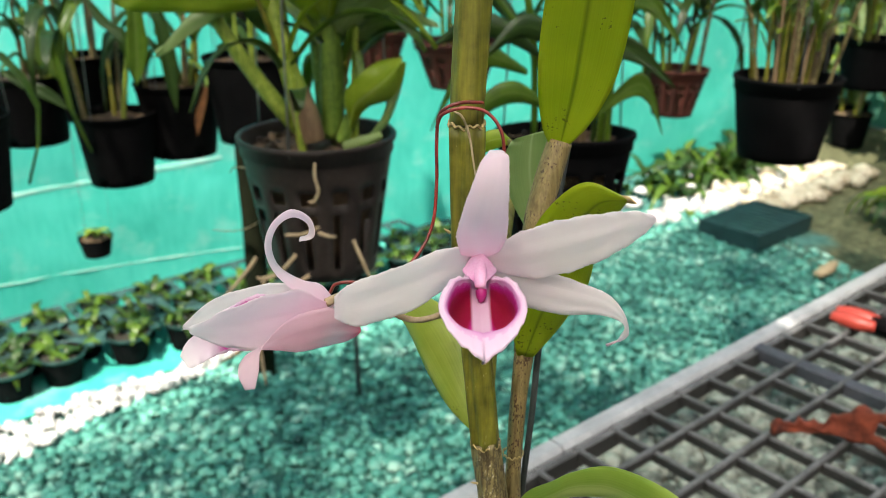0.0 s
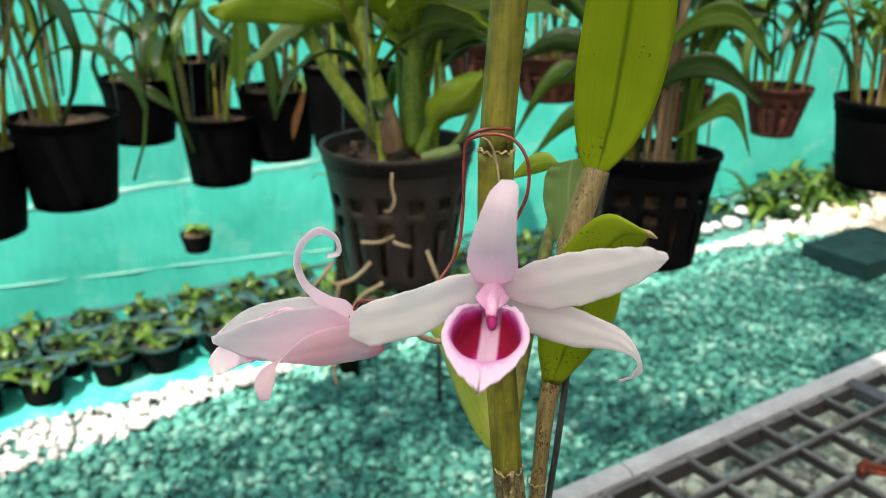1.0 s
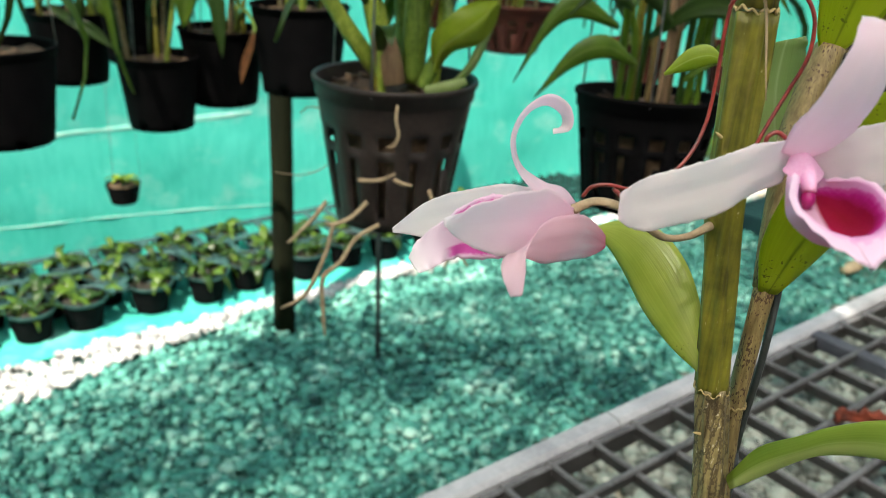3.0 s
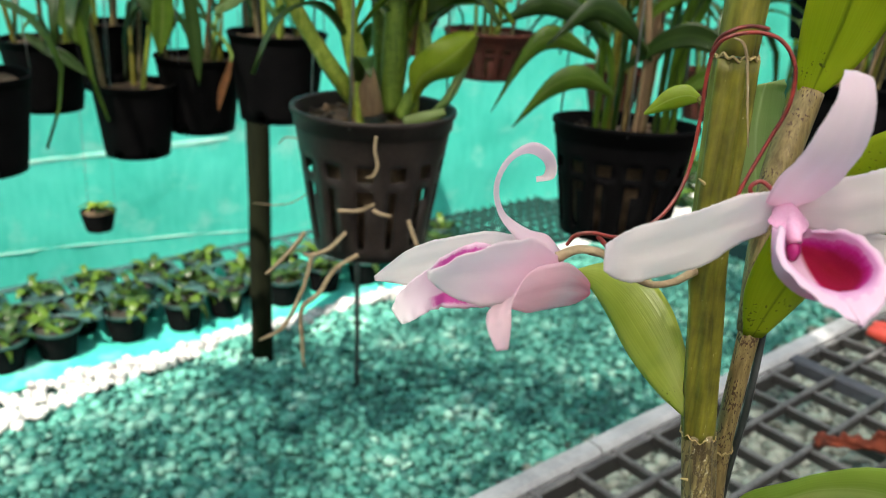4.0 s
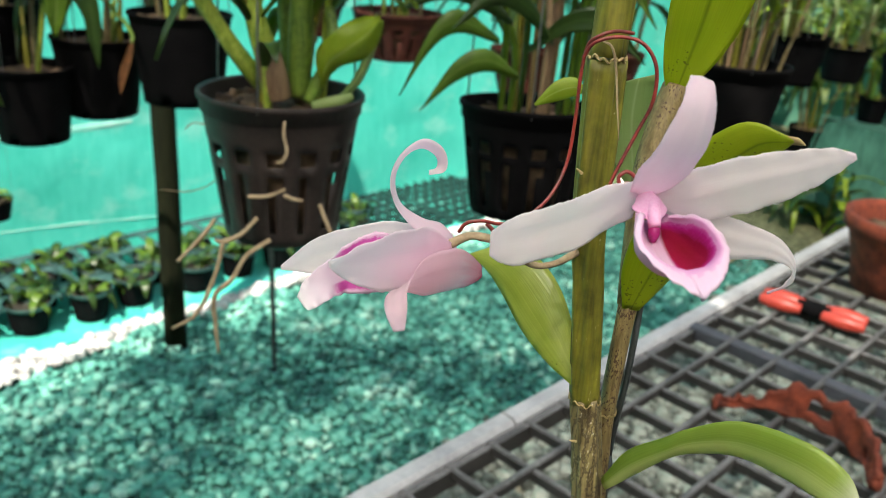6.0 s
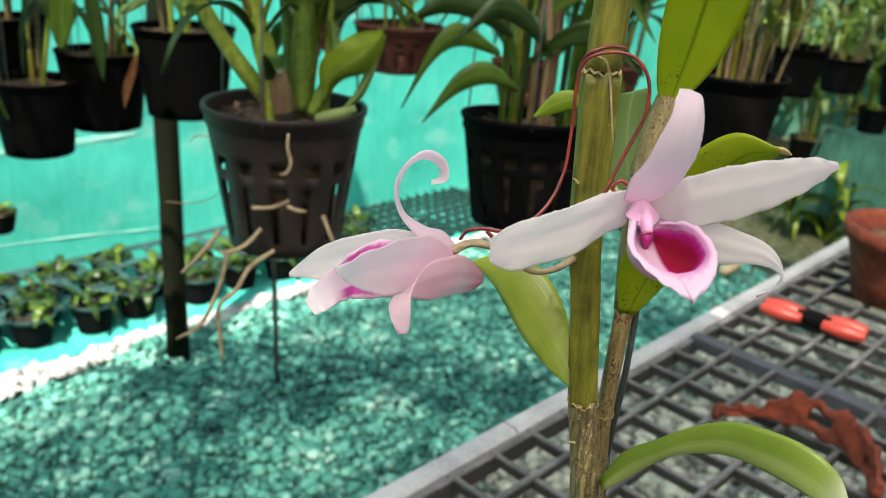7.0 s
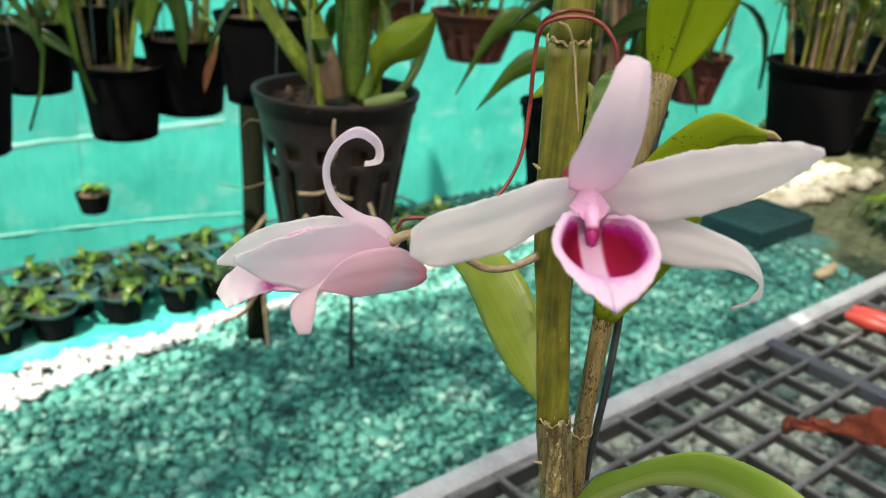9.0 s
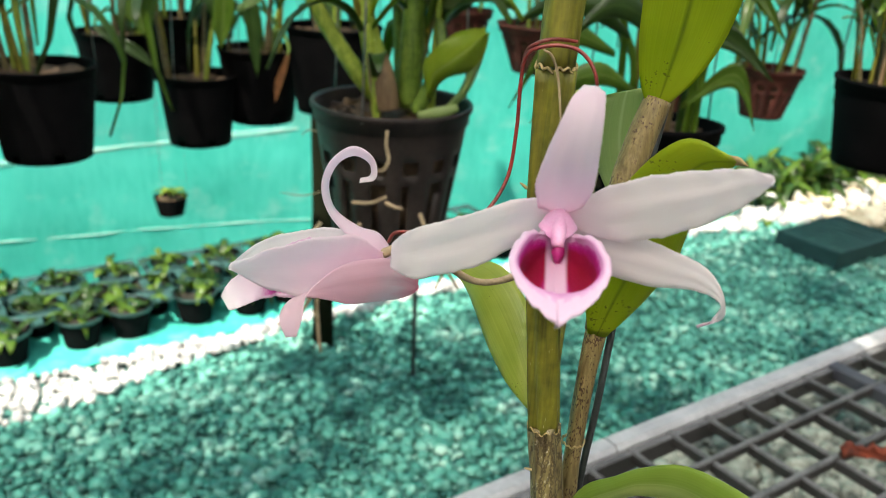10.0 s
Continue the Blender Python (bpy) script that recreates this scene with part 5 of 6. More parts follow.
def potted_plant(c, seed, name, label, canes, leaves, kinds=("leaf",), cane_h=(0.12, 0.3), cane_r=0.006, leaf_l=(0.10, 0.18), leaf_w=0.018, spread=0.03, category="orchid plant", lean=(0.7, 1.4), droop=(0.4, 1.4), sheath=False):
    """An orchid of several canes with strap leaves, rooted in a pot."""
    rng = random.Random(seed)
    c = Vector(c)
    root = thing(name, c, label, category, "potted orchids")
    for k in range(canes):
        a = rng.random() * 6.283
        b = c + Vector((math.cos(a), math.sin(a), 0)) * spread * rng.uniform(0.2, 1)
        hgt = rng.uniform(*cane_h)
        out = Vector((math.cos(a), math.sin(a), 0)) * hgt * rng.uniform(0.05, 0.35)
        tip = b + out + Vector((0, 0, hgt))
        mid = b.lerp(tip, 0.5) - out * 0.15
        bm = bmesh.new()
        tube([b - Vector((0, 0, 0.012)), b + (mid - b) * 0.3, mid, tip], [cane_r * 1.1, cane_r * 1.25, cane_r, cane_r * 0.5], 14, 8, bm, 1, 0.15)
        part("cane", bm, M[rng.choice(("cane", "cane_old", "cane_fresh") if not sheath else ("sheath", "cane_old", "cane"))], root)
        for q in range(max(1, leaves // canes)):
            s = rng.uniform(0.3, 1.0)
            p = b.lerp(mid, s * 2) if s < 0.5 else mid.lerp(tip, s * 2 - 1)
            rows = strap_leaf(p, rng.random() * 6.283, rng.uniform(*lean), rng.uniform(*leaf_l), leaf_w * rng.uniform(0.7, 1.2), rng.uniform(*droop), rng.uniform(-0.5, 0.5))
            part("leaf", blade(rows, 0.0008, 10, 4), M[rng.choice(kinds)], root)
    return root


# the near row
PA = Vector((-0.100, 0.700, 1.232))
PC = Vector((0.121, 0.766, 1.219))
PD = Vector((0.373, 0.890, 1.251))


def near_pot_a():
    root = hanging_pot(PA, 0.068, 0.118, M["black_worn"], "dusty black slotted plastic orchid pot hung on wires", 1, taper=0.70)
    plant = thing("orchid_plant", PA, "broad-leaved orchid with thick green canes and a tan sheath", "orchid plant", "potted orchids")
    k = 0.00046

    def q(px, py, dy=0.0):
        return PA + Vector(((px - 490) * k, dy, (185 - py) * k * 1.06))

    def cane(pts, radii, mat, label=""):
        bm = bmesh.new()
        tube([q(*p) for p in pts], radii, 20, 10, bm, 1, 0.08)
        part("cane", bm, mat, plant, label)

    cane([(462, 188, 0.01), (440, 155, 0.0), (395, 95, -0.005), (345, 15, -0.01), (300, -70, -0.012)], [0.006, 0.0075, 0.0068, 0.006, 0.005], M["cane_fresh"], "thick fresh green cane")
    cane([(485, 188, -0.012), (470, 130, -0.012), (447, 60, -0.01), (430, -20, -0.008), (415, -120, 0)], [0.011, 0.0105, 0.008, 0.0085, 0.007], M["cane_fresh"])
    cane([(488, 188, -0.016), (480, 150, -0.017), (466, 105, -0.014)], [0.0108, 0.0112, 0.0095], M["sheath"], "tan dry sheath round a cane")
    cane([(520, 190, 0.0), (522, 120, 0.0), (524, 50, 0.0), (528, -40, 0.0), (530, -130, 0.0)], [0.009, 0.0105, 0.0095, 0.0085, 0.007], M["cane_green"])
    cane([(540, 190, -0.02), (560, 150, -0.02), (580, 100, -0.02), (572, 40, -0.01)], [0.006, 0.006, 0.005, 0.004], M["cane_green"])
    cane([(505, 188, 0.02), (500, 100, 0.025), (490, 0, 0.03), (480, -90, 0.03)], [0.008, 0.009, 0.008, 0.006], M["cane_green"])
    cane([(550, 192, -0.03), (585, 180, -0.035), (615, 172, -0.03)], [0.0045, 0.0045, 0.003], M["leaf_pale"])

    def leaf(rows, mat, cup=0.004):
        part("leaf", blade([(q(px, py, dy), Vector((hx * k, hy, -hz * k)), cup) for px, py, dy, hx, hy, hz in rows], 0.0011, 24, 8, 0.0016, 2.3, power=1.3, fold=0.0012), mat, plant)

    leaf([(560, 160, -0.03, 4, 0, 6), (572, 122, -0.035, 16, 0.004, 16), (600, 98, -0.04, 16, 0.004, 28), (632, 72, -0.045, 12, 0, 26), (656, 46, -0.05, 3, 0, 4)], M["leaf_bright"], 0.007)
    leaf([(590, 185, -0.02, 3, 0, 3), (620, 150, -0.03, 6, 0, 5), (640, 105, -0.035, 8, 0, 2), (652, 60, -0.035, 7, 0, 0), (650, 40, -0.03, 2, 0, 0)], M["leaf_pale"])
    leaf([(430, -20, -0.01, 10, 0, 4), (400, -50, -0.03, 30, 0.01, -28), (340, -70, -0.05, 34, 0.01, -44), (270, -70, -0.07, 24, 0.01, -36), (215, -50, -0.08, 3, 0, -3)], M["leaf_bright"])
    leaf([(410, -60, -0.01, 10, 0, 4), (350, -40, -0.02, 20, 0.01, -30), (290, -10, -0.03, 20, 0.01, -34), (240, 40, -0.04, 3, 0, -6)], M["leaf_pale"])
    leaf([(525, -10, -0.01, 14, 0, 0), (540, -70, -0.03, 44, 0, 10), (560, -140, -0.06, 50, 0, 10), (575, -210, -0.10, 4, 0, 0)], M["leaf_bright"])
    leaf([(520, 0, 0.0, 14, 0, 0), (490, -60, -0.02, 46, 0, -14), (450, -130, -0.05, 48, 0, -14), (420, -210, -0.08, 4, 0, 0)], M["leaf_bright"])
    leaf([(530, 20, 0.0, 8, 0, 8), (580, -30, -0.03, 20, 0.01, 22), (650, -62, -0.05, 18, 0.01, 24), (730, -62, -0.06, 10, 0.01, 18), (790, -45, -0.07, 2, 0, 2)], M["leaf_pale"])
    leaf([(530, 30, 0.01, 6, 0, 8), (590, 5, 0.0, 12, 0.01, 24), (650, -10, -0.01, 12, 0.01, 24), (715, 0, -0.02, 2, 0, 3)], M["leaf_pale"])
    leaf([(350, 20, -0.01, 6, 0, 6), (320, -40, 0.0, 28, 0.01, -10), (290, -110, 0.0, 30, 0.01, -10), (270, -180, 0.0, 3, 0, 0)], M["leaf"])
    leaf([(440, 40, 0.02, 6, 0, 6), (400, -20, 0.03, 30, 0.01, -12), (370, -90, 0.04, 30, 0.01, -12), (350, -160, 0.05, 3, 0, 0)], M["leaf_dark"])
    leaf([(570, 50, 0.01, 6, 0, 6), (610, -10, 0.02, 26, 0.01, 20), (640, -80, 0.02, 26, 0.01, 20), (670, -150, 0.02, 3, 0, 0)], M["leaf_dark"])

    def root_strand(pts, r=0.0022, name="root"):
        bm = bmesh.new()
        tube([q(*p) for p in pts], [r * 0.8] * (len(pts) - 1) + [r * 0.5], 22, 8, bm, 1, 0.25)
        part(name, bm, M["root"], plant, "tan aerial root")

    root_strand([(508, 200, -0.068), (507, 222, -0.069), (512, 245, -0.069), (505, 262, -0.070), (494, 264, -0.070)], 0.0016)
    root_strand([(445, 330, -0.058), (480, 325, -0.062), (508, 312, -0.062)], 0.0019)
    root_strand([(505, 322, -0.062), (520, 328, -0.062), (536, 332, -0.060)], 0.0018)
    root_strand([(458, 372, -0.05), (430, 398, -0.056), (400, 408, -0.06), (388, 405, -0.06)], 0.0022)
    root_strand([(388, 372, -0.055), (365, 402, -0.06), (325, 442, -0.065)], 0.0022)
    root_strand([(402, 408, -0.06), (386, 470, -0.06), (352, 540, -0.06), (308, 570, -0.06)], 0.0022)
    root_strand([(480, 410, -0.05), (440, 435, -0.055), (415, 475, -0.06), (385, 505, -0.06), (383, 560, -0.058), (386, 622, -0.055)], 0.0023)
    root_strand([(565, 340, -0.056), (585, 385, -0.06), (602, 425, -0.06)], 0.0021)
    root_strand([(602, 425, -0.06), (610, 440, -0.06), (600, 470, -0.06)], 0.0018)
    root_strand([(602, 425, -0.06), (622, 440, -0.06), (640, 470, -0.055)], 0.0018)
    root_strand([(385, 300, -0.02), (360, 360, 0.02), (310, 388, 0.03), (250, 394, 0.04)], 0.0006)
    root_strand([(375, 232, -0.03), (335, 245, 0.0), (315, 262, 0.01)], 0.0006)


near_pot_a()
potted_plant(PA + Vector((0, 0.012, -0.012)), 23, "orchid_plant", "slim yellow-green orchid shoots crowding the slotted pot", 8, 30, ("leaf_bright", "leaf", "leaf_bright", "leaf_dark"), (0.07, 0.20), 0.0028, (0.06, 0.12), 0.010, 0.038, lean=(0.8, 1.4), droop=(0.3, 1.2))


def near_pot_c():
    pot = hanging_pot(PC, 0.066, 0.101, M["black"], "black plastic orchid pot with few slots hung on wires", 2, taper=0.74)
    lean = Euler((radians(-4), 0, 0))
    pot.rotation_euler = lean
    pot.location = PC + lean.to_matrix() @ Vector((0, 0, -0.101))
    plant = thing("orchid_plant", PC, "orchid with many slim canes and drooping dark leaves", "orchid plant", "potted orchids")
    rng = random.Random(21)
    for x0, x1, z, r, m in ((-0.03, -0.06, 0.20, 0.0030, "leaf"), (-0.015, -0.02, 0.24, 0.0036, "cane"), (0.0, 0.01, 0.26, 0.0030, "cane_brown"), (0.012, 0.04, 0.24, 0.0034, "sheath"), (0.03, 0.07, 0.22, 0.0036, "leaf"),
                            (0.018, 0.02, 0.2, 0.0032, "cane_brown"), (-0.008, -0.045, 0.25, 0.0028, "leaf_dark"), (0.026, 0.055, 0.25, 0.0028, "leaf_dark"), (-0.02, -0.1, 0.16, 0.003, "leaf"), (0.005, -0.03, 0.22, 0.003, "sheath"), (0.035, 0.12, 0.24, 0.003, "leaf")):
        y = rng.uniform(-0.025, 0.02)
        bm = bmesh.new()
        tube([PC + Vector((x0, y, -0.02)), PC + Vector((x0 * 1.1, y, z * 0.35)), PC + Vector(((x0 + x1) * 0.5, y, z * 0.7)), PC + Vector((x1, y, z))], [r * 0.9, r * 1.1, r, r * 0.6], 16, 8, bm, 1, 0.15)
        part("cane", bm, M[m], plant)
    for rows, m in (([(-0.02, -0.03, 0.03), (-0.05, -0.045, 0.045), (-0.078, -0.05, 0.035), (-0.106, -0.05, 0.000)], "leaf"),
                    ([(-0.04, -0.03, 0.06), (-0.075, -0.04, 0.075), (-0.098, -0.045, 0.062), (-0.124, -0.05, 0.012)], "leaf"),
                    ([(-0.03, -0.03, 0.075), (-0.06, -0.03, 0.095), (-0.09, -0.03, 0.10), (-0.125, -0.03, 0.08)], "leaf_dark"),
                    ([(0.02, -0.03, 0.02), (0.05, -0.04, 0.05), (0.065, -0.045, 0.045), (0.078, -0.05, 0.01)], "leaf"),
                    ([(0.02, 0.0, 0.1), (0.06, -0.02, 0.14), (0.10, -0.02, 0.19), (0.12, -0.02, 0.25)], "leaf"),
                    ([(-0.02, 0.0, 0.12), (-0.06, -0.01, 0.16), (-0.09, -0.02, 0.21), (-0.10, -0.02, 0.27)], "leaf"),
                    ([(0.0, 0.0, 0.14), (-0.01, -0.02, 0.19), (-0.02, -0.03, 0.24), (-0.03, -0.03, 0.30)], "leaf"),
                    ([(0.01, -0.02, 0.06), (-0.02, -0.04, 0.09), (-0.05, -0.05, 0.10), (-0.085, -0.06, 0.07)], "leaf_dark"),
                    ([(0.0, -0.01, 0.09), (0.03, -0.03, 0.12), (0.06, -0.04, 0.12), (0.09, -0.05, 0.08)], "leaf"),
                    ([(-0.01, -0.01, 0.05), (0.02, -0.035, 0.08), (0.05, -0.045, 0.08), (0.085, -0.05, 0.05)], "leaf_dark"),
                    ([(0.02, 0.02, 0.05), (0.045, 0.03, 0.09), (0.07, 0.03, 0.12), (0.10, 0.03, 0.12)], "leaf_dark"),
                    ([(-0.02, 0.02, 0.05), (-0.05, 0.03, 0.10), (-0.08, 0.03, 0.13), (-0.11, 0.03, 0.14)], "leaf_dark"),
                    ([(0.03, 0.0, 0.15), (0.04, -0.02, 0.2), (0.05, -0.03, 0.25), (0.055, -0.03, 0.31)], "leaf_bright")):
        w = 0.0095
        part("leaf", blade([(PC + Vector(p), Vector((0.004, 0.004, 1)).normalized() * w * f if abs(rows[-1][0] - rows[0][0]) > 0.05 else Vector((1, 0.2, 0)).normalized() * w * f, 0.002) for p, f in zip(rows, (0.3, 1.0, 1.0, 0.06))], 0.0009, 14, 5), M[m], plant)


near_pot_c()
hanging_pot(PD, 0.056, 0.086, M["black"], "black plastic pot with mixed small plants hung on wires", 3, taper=0.74, slots=False)
potted_plant(PD + Vector((0, 0, -0.01)), 31, "orchid_plant", "dense clump of thin stems and narrow leaves", 28, 140, ("leaf_pale", "leaf_pale", "leaf_bright", "leaf"), (0.07, 0.27), 0.0015, (0.025, 0.06), 0.0042, 0.045, lean=(0.9, 1.5), droop=(0.0, 0.8), sheath=True)

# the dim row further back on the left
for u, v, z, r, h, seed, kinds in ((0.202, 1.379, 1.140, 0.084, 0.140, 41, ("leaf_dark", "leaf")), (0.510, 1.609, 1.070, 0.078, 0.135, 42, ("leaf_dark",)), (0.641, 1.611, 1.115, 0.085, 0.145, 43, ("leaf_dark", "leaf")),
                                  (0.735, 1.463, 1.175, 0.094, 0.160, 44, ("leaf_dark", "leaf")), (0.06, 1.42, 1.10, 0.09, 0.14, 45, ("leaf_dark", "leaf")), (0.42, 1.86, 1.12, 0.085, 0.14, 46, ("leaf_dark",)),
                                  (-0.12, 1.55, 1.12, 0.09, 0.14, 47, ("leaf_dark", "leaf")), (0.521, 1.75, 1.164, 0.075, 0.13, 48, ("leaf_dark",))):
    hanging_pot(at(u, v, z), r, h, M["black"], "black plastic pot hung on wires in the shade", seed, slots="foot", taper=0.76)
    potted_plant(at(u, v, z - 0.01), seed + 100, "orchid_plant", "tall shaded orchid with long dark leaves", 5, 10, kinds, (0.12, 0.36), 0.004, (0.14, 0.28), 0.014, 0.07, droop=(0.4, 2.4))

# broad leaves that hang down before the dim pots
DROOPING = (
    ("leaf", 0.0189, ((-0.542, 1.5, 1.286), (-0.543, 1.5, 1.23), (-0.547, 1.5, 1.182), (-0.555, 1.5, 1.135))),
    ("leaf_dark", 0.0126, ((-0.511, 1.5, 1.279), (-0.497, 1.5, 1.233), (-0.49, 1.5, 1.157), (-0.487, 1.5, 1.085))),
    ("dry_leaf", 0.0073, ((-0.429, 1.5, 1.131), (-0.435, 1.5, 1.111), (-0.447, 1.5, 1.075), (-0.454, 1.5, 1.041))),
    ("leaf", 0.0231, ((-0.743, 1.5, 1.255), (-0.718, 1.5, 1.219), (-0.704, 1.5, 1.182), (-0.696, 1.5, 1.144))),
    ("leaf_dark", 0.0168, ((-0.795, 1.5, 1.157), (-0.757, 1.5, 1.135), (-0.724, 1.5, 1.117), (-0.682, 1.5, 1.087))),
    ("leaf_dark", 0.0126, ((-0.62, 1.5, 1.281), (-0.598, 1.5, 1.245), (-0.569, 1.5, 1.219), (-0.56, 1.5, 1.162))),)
for soil, first, last in ((at(0.641, 1.611, 1.105), 0, 3), (at(0.42, 1.86, 1.11), 3, 6)):
    plant = thing("orchid_plant", soil, "shaded orchid with broad drooping dark green leaves", "orchid plant", "potted orchids")
    for mat, half, line in DROOPING[first:last]:
        base = Vector(line[0])
        rows = [(Vector(p), Vector((0.9, 0.35, 0.1)).normalized() * half * f, half * 0.35) for p, f in zip(line, (0.45, 0.9, 1.0, 0.08))]
        part("leaf", blade(rows, 0.0012, 16, 6, half * 0.12, 2, power=1.3), M[mat], plant, "dry orange leaf" if mat == "dry_leaf" else "")
        foot = soil + Vector((0.2 * (base.x - soil.x), 0.02, -0.01))
        top = base + Vector((0, 0.01, 0.012))
        bm = bmesh.new()
        tube([foot, foot.lerp(top, 0.5) + Vector((0, 0, 0.04)), top, base], [0.005, 0.004, 0.003, 0.002], 12, 6, bm)
        part("cane", bm, M["cane_green"], plant)

# red clay pots in the middle distance
for u, v, z, r, h, seed in ((1.03, 1.20, 1.205, 0.085, 0.085, 51), (1.22, 1.05, 1.150, 0.062, 0.09, 52), (1.30, 0.90, 1.165, 0.060, 0.085, 53), (0.93, 1.32, 1.22, 0.06, 0.07, 55)):
    hanging_pot(at(u, v, z), r, h, M["clay_dark"], "red-brown clay pot hung on wires", seed, "hanging clay pots", slots=True, taper=0.6)
    potted_plant(at(u, v, z - 0.01), seed + 100, "orchid_plant", "slender orchid with narrow green leaves", 8, 40, ("leaf", "leaf_dark", "leaf_dark"), (0.10, 0.28), 0.003, (0.12, 0.22), 0.012, 0.045)

# far hanging pots and foliage on the right
for u, v, z, r, h, seed in ((1.75, 0.75, 1.20, 0.07, 0.10, 61), (2.15, 0.45, 1.14, 0.075, 0.10, 62), (2.05, 1.05, 1.16, 0.08, 0.12, 63), (2.6, 0.75, 1.10, 0.08, 0.11, 64), (2.5, 1.35, 1.25, 0.08, 0.12, 65), (1.55, 0.35, 1.22, 0.07, 0.11, 66),
                            (3.1, 1.1, 1.05, 0.09, 0.12, 67), (1.95, 0.12, 1.2, 0.08, 0.11, 68)):
    hanging_pot(at(u, v, z), r, h, M["black"], "small black pot hung on wires", seed, slots=False)
    potted_plant(at(u, v, z - 0.01), seed + 100, "orchid_plant", "bushy orchid with pale stems and green leaves", 12, 96, ("leaf_pale", "leaf", "leaf_pale", "leaf_bright"), (0.10, 0.38), 0.0026, (0.06, 0.13), 0.010, 0.06, sheath=True)


# ---- on the ground ----
def seedling(u, v, seed, size=0.074):
    rng = random.Random(seed)
    h = 0.105
    c = at(u, v, h + 0.014)
    root = thing("nursery_pot", c - Vector((0, 0, h)), "small black nursery pot with a leafy seedling", "plant pot", "row of nursery pots")
    body = part("body", slotted_pot(c, size, size * 0.72, h, M["black"], False, 24), M["black"], root)
    part("rim", rim(c, size * 1.06, 0.006), M["rim_grey"], body, "dull grey-green rim")
    part("soil", filling(c, size, seed, 0.09, 0.6), M["soil"], root)
    for k in range(rng.randint(12, 17)):
        b = c + Vector((rng.uniform(-0.6, 0.6) * size, rng.uniform(-0.6, 0.6) * size, -0.012))
        rows = strap_leaf(b, rng.random() * 6.283, rng.uniform(0.4, 1.3), rng.uniform(0.045, 0.10), rng.uniform(0.009, 0.018), rng.uniform(0.3, 1.3), rng.uniform(-0.6, 0.6))
        part("leaf", blade(rows, 0.0008, 7, 3), M[rng.choice(("leaf", "leaf_dark", "leaf_dark", "leaf", "leaf_dark"))], root)
    return root


for k in range(12):
    rr = random.Random(900 + k)
    seedling(-0.03 + 0.195 * k + rr.uniform(-0.02, 0.02), 2.605 + rr.uniform(-0.015, 0.015), 200 + k)
    seedling(0.07 + 0.195 * k + rr.uniform(-0.02, 0.02), 2.765 + rr.uniform(-0.015, 0.015), 300 + k, 0.072)
    if k < 7:
        seedling(-0.02 + 0.195 * k, 2.920 + rr.uniform(-0.01, 0.01), 400 + k, 0.07)


def pot_carrier(u0, columns):
    """An open plastic grid that holds the nursery pots by their rims."""
    up = Vector((0, 0, 1))
    z = 0.108
    u1 = u0 + 0.195 * columns - 0.02
    root = thing("pot_carrier", at((u0 + u1) / 2, 2.755, z), "grey-green plastic carrier grid round the nursery pots", "pot carrier", "pot carriers")
    for v in (2.685, 2.845, 2.990):
        bm = bmesh.new()
        box(bm, at((u0 + u1) / 2, v, z), (u1 - u0, 0.036, 0.010), (U, V, up), 0.002)
        part("long_bar", bm, M["rim_grey"], root, smooth=False)
    for k in range(columns * 2 + 1):
        bm = bmesh.new()
        box(bm, at(u0 + 0.01 + (u1 - u0 - 0.02) * k / (columns * 2), 2.800, z - 0.002), (0.37, 0.030, 0.009), (V, U, up), 0.002)
        part("cross_bar", bm, M["rim_grey"], root, smooth=False)


for k in range(3):
    pot_carrier(-0.12 + 0.78 * k, 4)


def seed_tray(u, v):
    """A low black tray whose cells stand open in a grid."""
    up = Vector((0, 0, 1))
    c = at(u, v, 0.014)
    root = thing("seed_tray", c, "low black seed tray with a grid of open cells", "seed tray", "seed trays on the cloth")
    for k in range(5):
        bm = bmesh.new()
        box(bm, at(u, v - 0.14 + 0.07 * k, 0.014 + 0.014), (0.46, 0.010, 0.024), (U, V, up), 0.002)
        part("tray_wall", bm, M["tray"], root, smooth=False)
    for k in range(8):
        bm = bmesh.new()
        box(bm, at(u - 0.227 + 0.065 * k, v, 0.014 + 0.013), (0.28, 0.010, 0.021), (V, U, up), 0.002)
        part("tray_wall", bm, M["tray"], root, smooth=False)


for u, v in ((2.42, 2.66), (2.42, 2.95), (2.92, 2.64), (2.92, 2.93), (3.42, 2.80)):
    seed_tray(u, v)

c = at(0.703, 2.62, 0.478)
tiny = thing("hanging_pot", c - Vector((0, 0, 0.07)), "tiny black pot with a sprout hung on a thin line", "plant pot")
part("body", slotted_pot(c, 0.056, 0.040, 0.062, M["black"], False, 24), M["black"], tiny)
part("soil", filling(c, 0.056, 77, 0.05), M["bark"], tiny)
for k in range(8):
    part("leaf", blade(strap_leaf(c, k * 0.9, 0.7 + 0.08 * k, 0.055, 0.009, 0.8), 0.0008, 7, 3), M["leaf_bright" if k % 2 else "leaf"], tiny)
for a in (0.4, 2.5, 4.6):
    bm = bmesh.new()
    e = c + Vector((0.054 * math.cos(a), 0.054 * math.sin(a), -0.004))
    tube([e, e.lerp(c + Vector((0, 0, 2.4)), 0.3), c + Vector((0, 0, 2.4))], 0.0004, 6, 5, bm)
    part("hanger_wire", bm, M["wire_steel"], tiny)

bm = bmesh.new()
tube([at(1.266, 1.962, -0.02), at(1.262, 1.962, 0.2), at(1.256, 1.966, 0.50)], 0.008, 14, 8, bm)
solo("ground_stake", bm, M["stake"], at(1.266, 1.962, 0), "thin dark stake standing in the cloth-covered gravel", "stake")


